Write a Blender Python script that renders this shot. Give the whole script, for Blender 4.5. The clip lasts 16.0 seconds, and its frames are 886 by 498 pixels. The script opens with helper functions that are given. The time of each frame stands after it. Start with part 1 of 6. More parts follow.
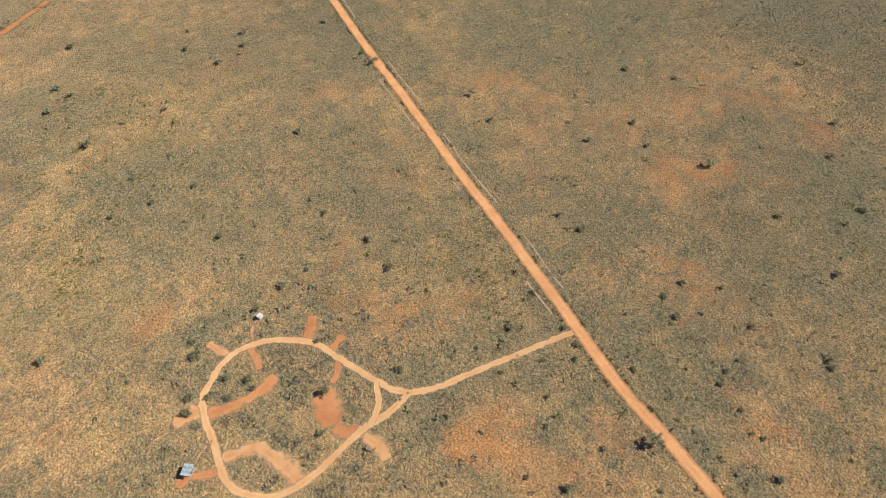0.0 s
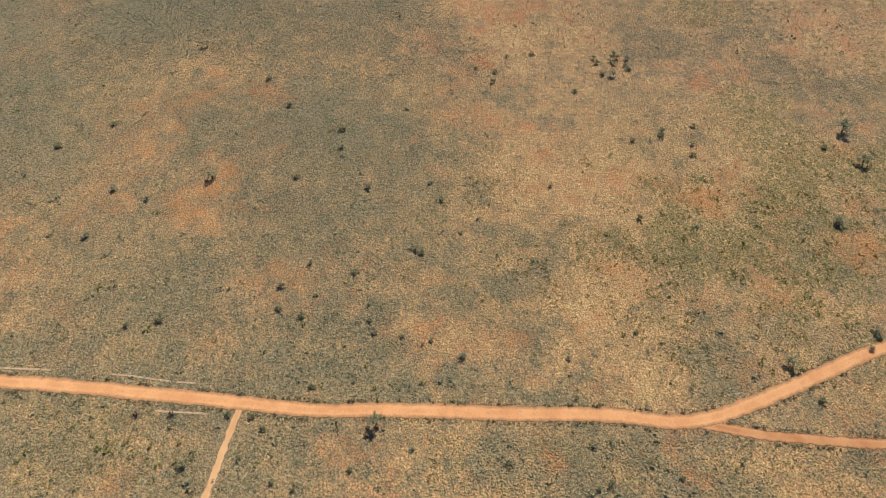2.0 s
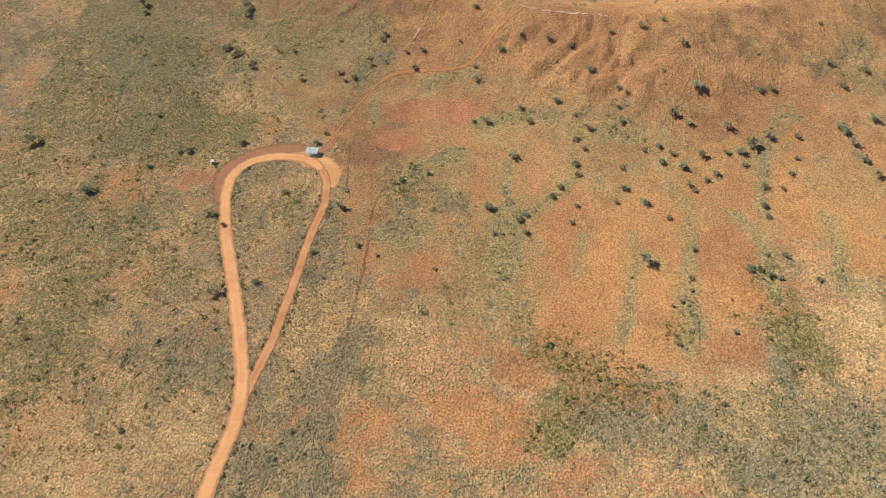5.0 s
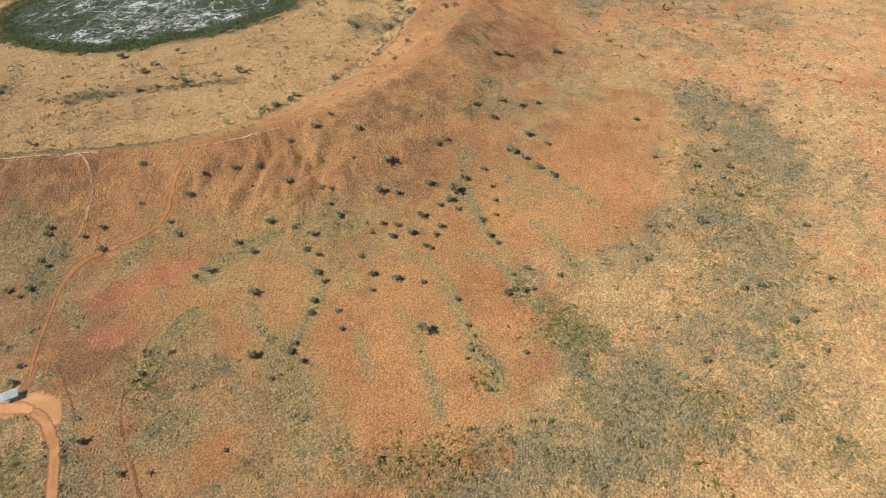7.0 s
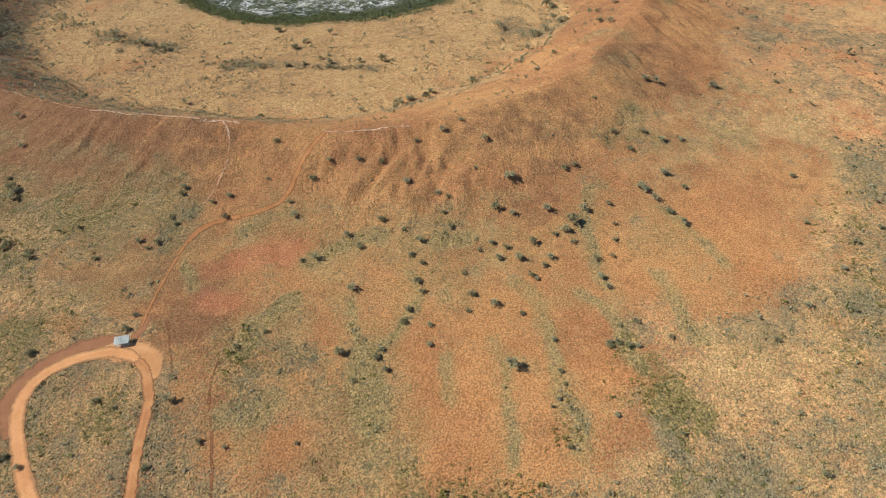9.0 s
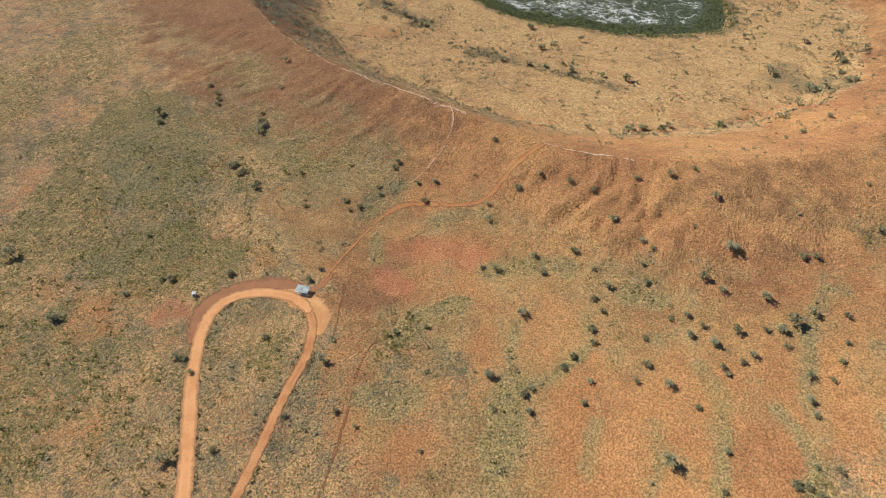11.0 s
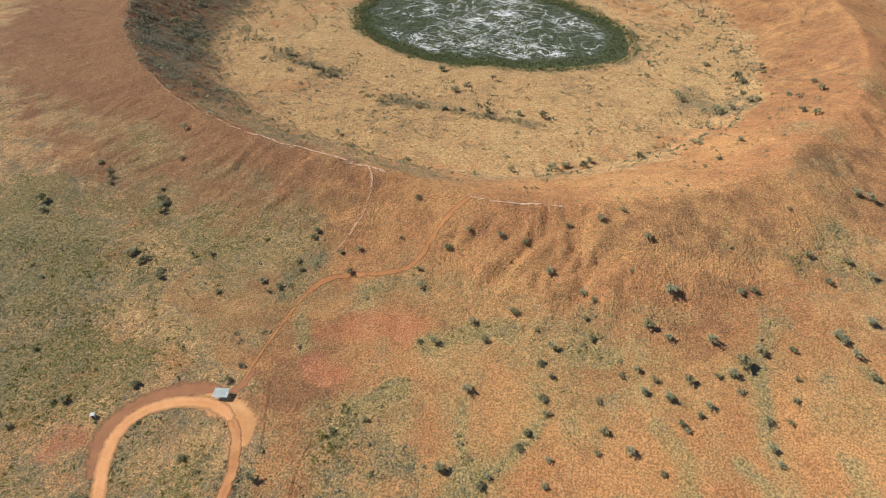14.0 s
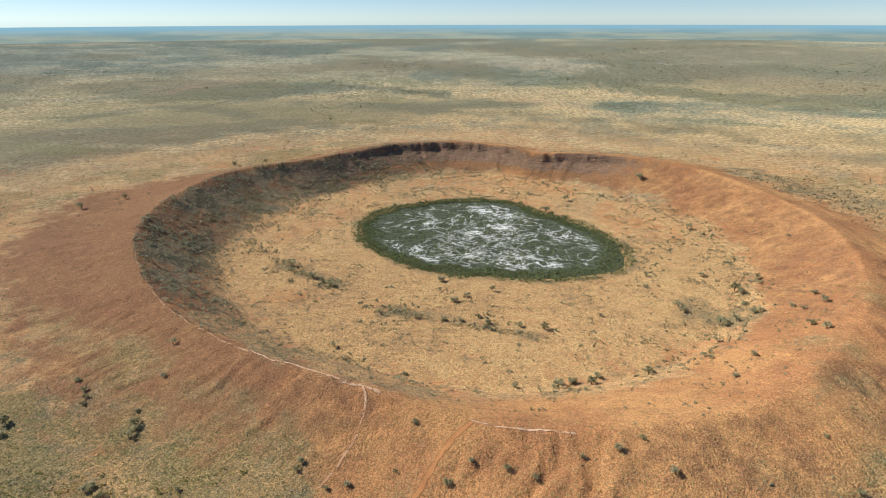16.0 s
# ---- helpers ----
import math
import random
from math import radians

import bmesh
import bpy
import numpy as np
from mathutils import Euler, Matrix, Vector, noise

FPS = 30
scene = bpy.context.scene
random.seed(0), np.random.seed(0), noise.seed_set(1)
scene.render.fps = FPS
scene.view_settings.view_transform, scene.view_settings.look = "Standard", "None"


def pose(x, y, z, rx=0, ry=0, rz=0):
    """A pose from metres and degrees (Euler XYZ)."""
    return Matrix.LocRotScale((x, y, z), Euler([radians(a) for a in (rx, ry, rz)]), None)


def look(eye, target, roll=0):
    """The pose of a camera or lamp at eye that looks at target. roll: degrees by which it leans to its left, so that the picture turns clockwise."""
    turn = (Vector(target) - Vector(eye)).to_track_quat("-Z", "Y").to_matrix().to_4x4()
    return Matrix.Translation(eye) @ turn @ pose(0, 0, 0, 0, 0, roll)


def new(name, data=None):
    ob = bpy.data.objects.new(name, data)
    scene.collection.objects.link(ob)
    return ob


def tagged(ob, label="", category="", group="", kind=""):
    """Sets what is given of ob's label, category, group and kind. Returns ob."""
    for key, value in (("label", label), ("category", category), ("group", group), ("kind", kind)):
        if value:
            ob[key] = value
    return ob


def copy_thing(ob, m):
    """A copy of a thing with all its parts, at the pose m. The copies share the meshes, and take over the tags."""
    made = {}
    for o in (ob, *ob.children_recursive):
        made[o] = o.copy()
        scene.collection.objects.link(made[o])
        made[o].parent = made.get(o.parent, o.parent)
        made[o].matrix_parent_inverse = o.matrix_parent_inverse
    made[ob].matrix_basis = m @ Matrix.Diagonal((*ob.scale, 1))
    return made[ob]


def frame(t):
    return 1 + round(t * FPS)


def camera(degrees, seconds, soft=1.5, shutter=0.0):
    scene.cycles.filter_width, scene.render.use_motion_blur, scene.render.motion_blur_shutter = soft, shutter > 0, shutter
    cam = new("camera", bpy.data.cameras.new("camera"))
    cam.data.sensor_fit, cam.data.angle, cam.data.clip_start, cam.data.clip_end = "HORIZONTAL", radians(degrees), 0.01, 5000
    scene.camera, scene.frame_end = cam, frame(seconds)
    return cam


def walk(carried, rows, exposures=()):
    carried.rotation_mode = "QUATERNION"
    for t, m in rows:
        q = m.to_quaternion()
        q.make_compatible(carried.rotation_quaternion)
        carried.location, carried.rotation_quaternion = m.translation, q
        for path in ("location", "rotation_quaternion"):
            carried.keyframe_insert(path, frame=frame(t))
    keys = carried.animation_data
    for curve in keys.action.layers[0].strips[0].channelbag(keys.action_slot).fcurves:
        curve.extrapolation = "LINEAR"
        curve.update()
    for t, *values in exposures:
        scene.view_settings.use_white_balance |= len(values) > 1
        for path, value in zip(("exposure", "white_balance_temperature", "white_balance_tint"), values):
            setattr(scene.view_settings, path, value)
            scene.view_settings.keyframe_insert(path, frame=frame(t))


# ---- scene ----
# The camera flies high over a plain, pans round to an impact crater and tilts up to the horizon.
cam = camera(74.02, 16.0, soft=1.0)
# seconds, x, y, z, heading clockwise from +y, degrees below the level, roll
PATH = [
    (0.0, 40.6, -9.7, 278.2, -147.53, 50.62, -1.50),
    (0.5, 34.5, -13.7, 278.0, -134.28, 50.36, -1.50),
    (1.0, 28.3, -16.3, 277.5, -119.42, 49.97, -1.55),
    (1.5, 21.9, -17.6, 277.8, -104.31, 49.92, -1.56),
    (2.0, 16.2, -17.9, 277.3, -89.11, 49.48, -1.72),
    (2.5, 11.2, -17.3, 276.4, -75.05, 48.85, -1.85),
    (3.0, 6.4, -15.0, 275.7, -62.81, 48.62, -1.78),
    (3.5, 2.6, -12.1, 274.0, -47.95, 47.89, -1.58),
    (4.0, 1.1, -8.5, 271.3, -33.76, 46.78, -0.85),
    (4.5, 0.7, -4.4, 268.6, -19.85, 47.33, 0.48),
    (5.0, 0.7, 0.3, 265.2, -5.56, 51.25, 1.52),
    (5.2, 1.9, 2.7, 264.0, -0.42, 51.29, 2.51),
    (5.6, 2.3, 5.9, 263.3, 9.99, 50.88, 2.54),
    (6.0, 2.6, 8.9, 262.9, 18.67, 48.90, 2.61),
    (6.4, 2.8, 11.8, 262.8, 25.10, 46.26, 2.70),
    (6.8, 3.2, 14.8, 263.0, 28.77, 43.85, 2.79),
    (7.3, 3.8, 18.9, 263.3, 28.68, 42.55, 2.83),
    (7.5, 4.5, 21.5, 264.0, 28.68, 43.38, 2.81),
    (8.0, 6.2, 26.4, 266.0, 24.49, 43.39, 2.16),
    (8.5, 9.8, 31.3, 266.1, 20.51, 43.34, 2.29),
    (9.0, 10.3, 36.4, 266.2, 14.95, 43.15, 1.33),
    (9.5, 9.5, 43.3, 265.2, 1.34, 43.02, -0.38),
    (9.7, 8.1, 47.2, 265.1, -3.97, 43.37, -1.12),
    (10.0, 7.9, 50.6, 265.1, -9.96, 43.38, -1.06),
    (10.4, 7.8, 54.8, 265.3, -12.41, 43.36, -0.84),
    (10.8, 7.8, 58.8, 265.6, -10.54, 43.31, -0.53),
    (11.2, 7.9, 62.7, 265.9, -6.50, 43.26, -0.21),
    (11.6, 8.0, 66.6, 266.2, -2.43, 43.22, 0.05),
    (12.0, 8.0, 70.8, 266.5, -0.51, 43.20, 0.15),
    (12.5, 7.8, 76.8, 266.6, -0.35, 43.25, 0.09),
    (13.0, 7.6, 83.4, 266.9, -0.29, 43.32, 0.14),
    (13.5, 7.4, 90.2, 267.2, -0.20, 43.35, 0.13),
    (14.0, 7.3, 97.8, 267.9, -0.11, 40.62, 0.17),
    (14.5, 7.1, 104.9, 267.9, -0.01, 35.74, 0.14),
    (15.0, 7.0, 112.2, 268.0, 0.02, 30.90, 0.10),
    (15.5, 7.1, 119.1, 268.0, 0.02, 26.06, 0.14),
    (16.0, 7.4, 125.7, 267.2, 0.00, 21.46, 0.15),
]
walk(cam, [(t, pose(x, y, z, 90 - down, 0, -head) @ pose(0, 0, 0, 0, 0, -roll)) for t, x, y, z, head, down, roll in PATH],
     exposures=[(0.0, 0.27), (2.5, 0.34), (5.0, 0.36), (7.5, 0.23), (9.5, 0.22), (12.5, 0.32), (14.0, 0.32), (16.0, 0.38)])

# ---- light ----
SUN_FROM = Vector((-0.93, 0.34, 0.0)).normalized()
SUN_HEIGHT = radians(40)
world = bpy.data.worlds.new("sky")
scene.world = world
world.use_nodes = True
wn = world.node_tree.nodes
sky = wn.new("ShaderNodeTexSky")
sky.sky_type, sky.sun_disc = "NISHITA", False
sky.sun_elevation, sky.sun_rotation = SUN_HEIGHT, math.atan2(SUN_FROM.x, SUN_FROM.y)
sky.air_density, sky.dust_density, sky.ozone_density = 0.6, 0.0, 5.0
world.node_tree.links.new(sky.outputs[0], wn["Background"].inputs[0])
wn["Background"].inputs[1].default_value = 0.083
sun = new("sun", bpy.data.lights.new("sun", "SUN"))
sun.data.energy, sun.data.angle, sun.data.color = 4.75, radians(0.53), (1.0, 0.95, 0.86)
sun.matrix_world = look((0, 0, 0), -(SUN_FROM * math.cos(SUN_HEIGHT) + Vector((0, 0, math.sin(SUN_HEIGHT)))))


# ---- noise and shapes ----
LATTICE = np.random.RandomState(7).rand(256, 256)


def vnoise(x, y, size, shift=0.0):
    """Smooth noise from 0 to 1, with lumps of that size in metres."""
    u, v = np.asarray(x) / size + 31.7 * shift + 500, np.asarray(y) / size + 17.3 * shift + 500
    i, j = np.floor(u).astype(int), np.floor(v).astype(int)
    a, b = u - i, v - j
    a, b = a * a * (3 - 2 * a), b * b * (3 - 2 * b)
    i0, i1, j0, j1 = i % 256, (i + 1) % 256, j % 256, (j + 1) % 256
    return ((LATTICE[i0, j0] * (1 - a) + LATTICE[i1, j0] * a) * (1 - b) + (LATTICE[i0, j1] * (1 - a) + LATTICE[i1, j1] * a) * b)


def fbm(x, y, size, shift=0.0, octaves=3):
    total, weight = 0.0, 0.0
    for k in range(octaves):
        total = total + vnoise(x, y, size / 2 ** k, shift + 3.1 * k) * 0.55 ** k
        weight += 0.55 ** k
    return total / weight


def step(a, b, x):
    s = np.clip((x - a) / (b - a), 0, 1)
    return s * s * (3 - 2 * s)


# ---- the lie of the land ----
CENTRE = (56.0, 910.0)
# bearing from the centre in degrees, radius of the crest, its height over the plain
CREST = [(-171, 443, 22), (-163, 435, 22), (-153, 426, 22), (-143, 422, 22), (-127, 429, 22), (-117, 431, 25), (-109, 441, 28), (-104, 444, 29), (-97, 457, 26), (-94, 465,
         25), (-91, 478, 26), (-87, 486, 28), (-79, 493, 34), (-74, 494, 34), (-68, 492, 33), (-61, 473, 31), (-47, 456, 27), (-31, 448, 24), (-14, 446, 23), (2, 444, 22),
         (18, 443, 22), (33, 462, 21), (49, 446, 20), (62, 419, 20), (70, 389, 17), (78, 438, 20), (93, 485, 20), (108, 485, 20), (125, 436, 20), (137, 428, 21), (143, 449,
         21), (154, 469, 21), (164, 458, 22)]
FLOOR = [(-176, 342), (-153, 341), (-141, 340), (-127, 344), (-115, 348), (-100, 367), (-89, 370), (-78, 371), (-63, 366), (-44, 346), (-28, 333), (-8, 332), (13, 320),
         (36, 323), (67, 334), (95, 376), (137, 315), (166, 322)]
LAKE = [(-110, 926), (-112, 976), (-100, 1018), (-25, 1072), (100, 1084), (140, 1061), (158, 1022), (228, 935), (250, 867), (237, 800), (153, 766), (105, 762), (66, 775),
         (-16, 793), (-62, 839)]
FLOOR_Z = -22.3


def round_table(rows, column):
    rows = sorted(rows)
    a = np.array([r[0] for r in rows], float)
    b = np.array([r[column] for r in rows], float)
    a, b = np.concatenate([a - 360, a, a + 360]), np.concatenate([b, b, b])
    fine = np.arange(-180, 181, 1.0)
    smooth = sum(np.interp(fine + d, a, b) * w for d, w in ((-4, 0.1), (-2, 0.25), (0, 0.3), (2, 0.25), (4, 0.1)))
    return lambda deg: np.interp(deg, fine, smooth)


crest_r, crest_h, floor_r = round_table(CREST, 1), round_table(CREST, 2), round_table(FLOOR, 1)
lake_r = round_table([(math.degrees(math.atan2(y - CENTRE[1], x - CENTRE[0])), math.hypot(x - CENTRE[0], y - CENTRE[1])) for x, y in LAKE], 1)


def bearing(x, y):
    dx, dy = x - CENTRE[0], y - CENTRE[1]
    return np.degrees(np.arctan2(dy, dx)), np.hypot(dx, dy)


def near_flank(deg):
    """1 on the flank that faces the car park and the plain to its east, 0 elsewhere."""
    return step(-103, -82, deg) * (1 - step(-60, -25, deg))


def west_flank(deg):
    return np.maximum(1 - step(-128, -108, deg), step(150, 170, deg))


def height(x, y):
    x, y = np.asarray(x, float), np.asarray(y, float)
    deg, r = bearing(x, y)
    rc, h, rf = crest_r(deg), crest_h(deg), floor_r(deg)
    ridge = fbm(deg * 4, r * 0.25, 9, 2.0)
    rc = rc + 6 * (fbm(x, y, 60, 4.0) - 0.5)
    inner = np.clip((r - rf) / np.maximum(rc - rf, 1), 0, 1)
    power = 1.35 + 0.7 * step(100, 125, deg) * (1 - step(150, 175, deg)) - 0.4 * step(-135, -110, deg) * (1 - step(-60, -30, deg))
    rise = inner ** power
    # a broken cliff along the top of the far wall, over a slope of fallen rock
    cliff = step(36, 60, deg) * (1 - step(106, 126, deg)) * (0.6 + 0.4 * step(0.25, 0.5, fbm(deg * 6, r * 0.0, 24, 51.0, 3)))
    foot = 0.86 + 0.10 * (fbm(deg * 8, r * 0.1, 14, 52.0, 4) - 0.5)
    talus = 0.62 * (inner / foot) ** 1.5
    rise = rise * (1 - cliff) + cliff * np.where(inner < foot, talus, 0.62 + 0.38 * step(0.0, 0.075, inner - foot))
    rise = rise + 0.10 * (fbm(deg * 7, r * 0.12, 22, 53.0, 4) - 0.5) * step(90, 120, deg) * 4 * inner * (1 - inner)
    z_in = FLOOR_Z + (h - FLOOR_Z) * rise
    out = np.maximum(r - rc, 0)
    spread = 58 + 58 * near_flank(deg) + 18 * west_flank(deg)
    z_out = h * np.exp(-(out / spread) ** 1.25)
    z = np.where(r < rc, z_in, z_out)
    # round the crest and cut rills into both flanks
    z = z - 0.8 * np.exp(-((r - rc) / 6.0) ** 2)
    flank = np.exp(-((out - 50) / 46) ** 2) * (r >= rc) + 0.6 * np.exp(-((inner - 0.6) / 0.25) ** 2) * (r < rc)
    bend = deg + 6.0 * (fbm(x, y, 90, 8.0, 2) - 0.5) + 1.3 * (fbm(x, y, 24, 9.0, 3) - 0.5)
    slant = bend + 0.05 * (r - 470)
    gully = 0.6 * np.abs(2 * fbm(slant * 5.5, r * 0.16, 9, 6.0, 2) - 1) + 0.9 * np.abs(2 * fbm(slant * 8.0, r * 0.3, 8, 7.0, 2) - 1)
    east = step(-55, -30, deg) * (1 - step(20, 45, deg)) * (r < rc)
    z = z + flank * (gully - 0.4) * (1.6 + 2.6 * near_flank(deg)) * (0.3 + 1.4 * step(0.3, 0.7, fbm(x, y, 80, 3.0, 2)))
    z = z + east * 7.0 * (np.abs(2 * fbm(bend * 5.5 + r * 0.12, r * 0.10, 20, 54.0, 3) - 1) - 0.4) * np.exp(-((inner - 0.6) / 0.3) ** 2)
    rough = step(1.0, 12.0, np.abs(z))
    z = z + rough * (fbm(x, y, 20, 1.0, 4) - 0.5) * 2.4 + (fbm(x, y, 90, 5.0, 2) - 0.5) * 0.6
    # the lake bed lies lowest
    z = z - 2.0 * (1 - step(0.9, 1.08, r / lake_r(deg)))
    # far off the plain climbs slowly to low country
    far = np.hypot(x - 12, y - 140)
    true = far + 1 + np.maximum(far - 2000, 0) ** 2 / 1665
    return z + np.where(far > 2000, 267 * (1 - far / true), 0)


# roads and tracks: points on the ground, width
ROADS = {
    "main": ([(-162, -628), (-150, -510), (-140, -411), (-135, -343), (-128, -265), (-123, -190), (-117, -122), (-113, -76), (-114, -45), (-113, 29), (-113, 70), (-110,
        100), (-112, 120), (-119, 142), (-135, 181), (-152, 221), (-161, 254), (-157, 273), (-141, 283), (-118, 283), (-103, 273)], 8.5),
    "east_arm": ([(-111, 92), (-109, 116), (-104, 143), (-101, 179), (-99, 216), (-96, 243), (-99, 263), (-105, 275)], 6.6),
    "camp_track": ([(-116, -115), (-84, -119), (-53, -123), (-34, -125), (-18, -130)], 4.6),
    "camp_loop": ([(-18, -130), (-11, -137), (-4, -150), (4, -166), (11, -180), (21, -189), (34, -196), (48, -198), (58, -195), (67, -187), (73, -180), (75, -169), (75,
        -154), (76, -142), (75, -133), (71, -126), (61, -118), (51, -116), (39, -117), (25, -121), (11, -125), (-2, -126), (-18, -130)], 4.9),
    "camp_link": ([(-6, -144), (-1, -132), (7, -125)], 4.2),
}
# camping bays and the worn ground beside the car park
BAYS = [
    ([(15, -185), (11, -191), (5, -199)], 5.6),
    ([(8, -170), (2, -175), (-4, -180)], 5.6),
    ([(51, -196), (57, -203), (61, -211)], 5.2),
    ([(42, -200), (42, -191), (42, -181)], 4.2),
    ([(36, -175), (44, -171), (55, -169), (65, -170), (74, -172)], 6.2),
    ([(73, -173), (81, -176), (90, -174)], 8.6),
    ([(5, -167), (9, -159), (14, -155)], 3.8),
    ([(16, -156), (21, -144), (25, -134)], 13.0),
    ([(23, -134), (18, -128), (11, -123)], 5.6),
    ([(12, -123), (8, -114), (8, -105)], 5.2),
    ([(75, -147), (65, -145), (57, -143), (53, -136), (49, -125), (45, -114)], 6.8),
    ([(74, -141), (83, -143), (91, -146), (96, -143)], 4.4),
]
APRON = [
    ([(-161, 239), (-167, 262), (-162, 276), (-147, 288), (-128, 292), (-109, 289)], 13.8),
    ([(-128, 285), (-112, 282), (-99, 274), (-95, 256)], 17.2),
    ([(-109, 289), (-104, 296), (-100, 308)], 6.5),
]
# walking tracks and washed-out lines
RED_TRACKS = [
    ([(-104, 297), (-100, 314), (-92, 336), (-83, 358), (-76, 370)], 1.9),
    ([(-80, 364), (-71, 374), (-52, 379), (-29, 379), (-12, 385), (-3, 400), (7, 417), (19, 432), (27, 438)], 4.2),
    ([(120, -596), (101, -615), (76, -638)], 7.9),
]
WASHOUTS = [
    ([(-60, 262), (-65, 241), (-64, 210), (-64, 186), (-65, 163), (-65, 146), (-66, 134)], 2.4),
    ([(-89, 299), (-88, 284), (-86, 270), (-85, 258)], 2.0),
]
PALE_TRACKS = [
    ([(-67, 399), (-59, 414), (-52, 428), (-48, 440), (-46, 456), (-48, 473)], 1.9),
    ([(75, -157), (81, -154), (85, -151)], 2.1),
    ([(40, -200), (37, -208), (33, -212), (28, -212)], 2.1),
]
STONY_TRACKS = [
    ([(-67, 480), (-58, 477), (-50, 475), (-43, 471), (-35, 466)], 3.0),
    ([(-50, 476), (-47, 468), (-45, 459)], 2.2),
    ([(25, 439), (45, 431), (69, 427), (90, 422)], 2.2),
]
SHRUB_ROWS = [
    ([(-208, 831), (-178, 798), (-143, 763), (-111, 731)], 3.2),
    ([(-81, 697), (-43, 686), (-19, 669), (11, 657), (45, 648), (72, 636), (103, 623)], 2.6),
    ([(62, 1100), (103, 1122), (149, 1097)], 6.6),
    ([(-275, 958), (-255, 866), (-227, 845)], 4.0),
    ([(87, 523), (115, 526), (136, 536)], 3.2),
]
CAMP = (40, -156)


def smooth_line(points, every=4.0):
    """Points at even steps along a smooth curve through the given ones."""
    p = [np.array(q, float) for q in points]
    p = [2 * p[0] - p[1], *p, 2 * p[-1] - p[-2]]
    out = []
    for a, b, c, d in zip(p, p[1:], p[2:], p[3:]):
        n = max(2, int(np.hypot(*(c - b)) / every))
        for k in range(n):
            s = k / n
            out.append(0.5 * (2 * b + (c - a) * s + (2 * a - 5 * b + 4 * c - d) * s * s + (3 * b - a - 3 * c + d) * s ** 3))
    out.append(p[-2])
    return np.array(out)


ROAD_LINES = {k: (smooth_line(p), w) for k, (p, w) in ROADS.items()}
WORN = [(smooth_line(p), w) for p, w in BAYS + APRON + RED_TRACKS + PALE_TRACKS + STONY_TRACKS]


def road_gap(x, y):
    """Distance to the nearest edge of a road, negative on it."""
    best = np.full(np.shape(x), 1e9)
    for line, w in [*ROAD_LINES.values(), *WORN]:
        for q in line:
            best = np.minimum(best, np.hypot(x - q[0], y - q[1]) - w / 2)
    return best


# patches of ground cover: x, y, half length, half width, turn, strength
BARE_PLAIN = [(4, 117, 16, 21, 4, 0.7), (-33, 135, 17, 16, 4, 0.6), (-191, 256, 12, 9, 50, 0.9), (-13, 229, 21, 15, 49, 0.6), (-196, 183, 23, 11, 50, 0.5), (-160, 255, 12,
    12, 0, 0.5), (-232, 225, 37, 33, 91, 0.4), (-54, -93, 14, 15, 149, 0.5), (137, -240, 12, 11, 149, 0.5)]
GREEN = [(-156, 431, 49, 34, -3, 0.7), (-124, 235, 26, 36, 0, 0.65), (-270, 476, 63, 97, -3, 0.8), (654, 1090, 105, 120, 0, 0.6), (-234, 207, 78, 202, 4, 0.65), (161, 183,
    12, 12, -32, 1.0), (159, 163, 15, 14, -32, 1.0), (157, 144, 11, 11, -32, 1.0), (172, 97, 70, 49, -32, 0.8), (298, 156, 45, 151, -32, 0.55), (59, 132, 30, 17, 4, 0.8),
    (42, 145, 34, 14, -32, 0.9), (-229, 354, 70, 116, 0, 0.8), (91, -387, 72, 265, 150, 0.4), (109, 171, 12, 22, -32, 0.6), (415, 628, 29, 49, 15, 0.8), (-149, 424, 36, 32,
    -2, 0.7), (-52, 259, 18, 28, -32, 0.5), (-93, -177, 51, 46, 149, 0.4)]
SCRUB_WEST = [(-124, 235, 26, 36, 0, 0.75), (-87, 266, 19, 24, 0, 0.5), (-523, 135, 146, 90, 107, 0.8), (-554, 112, 179, 83, 51, 0.6), (-525, -136, 152, 66, 79, 0.5),
    (-261, 442, 50, 64, -2, 0.7), (-241, 382, 67, 77, 0, 0.75), (-212, 301, 37, 30, 0, 0.6), (-309, 484, 49, 48, -4, 0.7), (-84, 114, 44, 17, 50, 0.45), (-252, 350, 48, 45,
    50, 0.35), (-86, 58, 76, 8, 91, 0.5)]
SCRUB_SOUTH = [(-340, -134, 89, 234, 150, 0.75), (-193, -17, 58, 76, 149, 0.75), (40, -156, 65, 58, 149, 0.8), (-29, -412, 70, 63, 150, 0.5), (-255, -299, 55, 86, 150,
    0.45), (-126, -57, 17, 56, 149, 0.6), (-473, -283, 127, 67, 150, 0.8), (-281, -370, 75, 60, 150, 0.7), (23, -113, 16, 11, 149, 0.6), (54, -202, 36, 22, 149, 0.5), (45,
    -517, 92, 76, 150, 0.45), (-259, -262, 52, 36, 91, 0.45), (-140, -99, 151, 9, 91, 0.5)]
FAN = [(73, 284, 116, 139, -32, 1.0), (271, 306, 88, 134, -29, 1.0), (41, 182, 54, 49, -32, 1.0), (149, 294, 107, 78, 1, 1.0)]


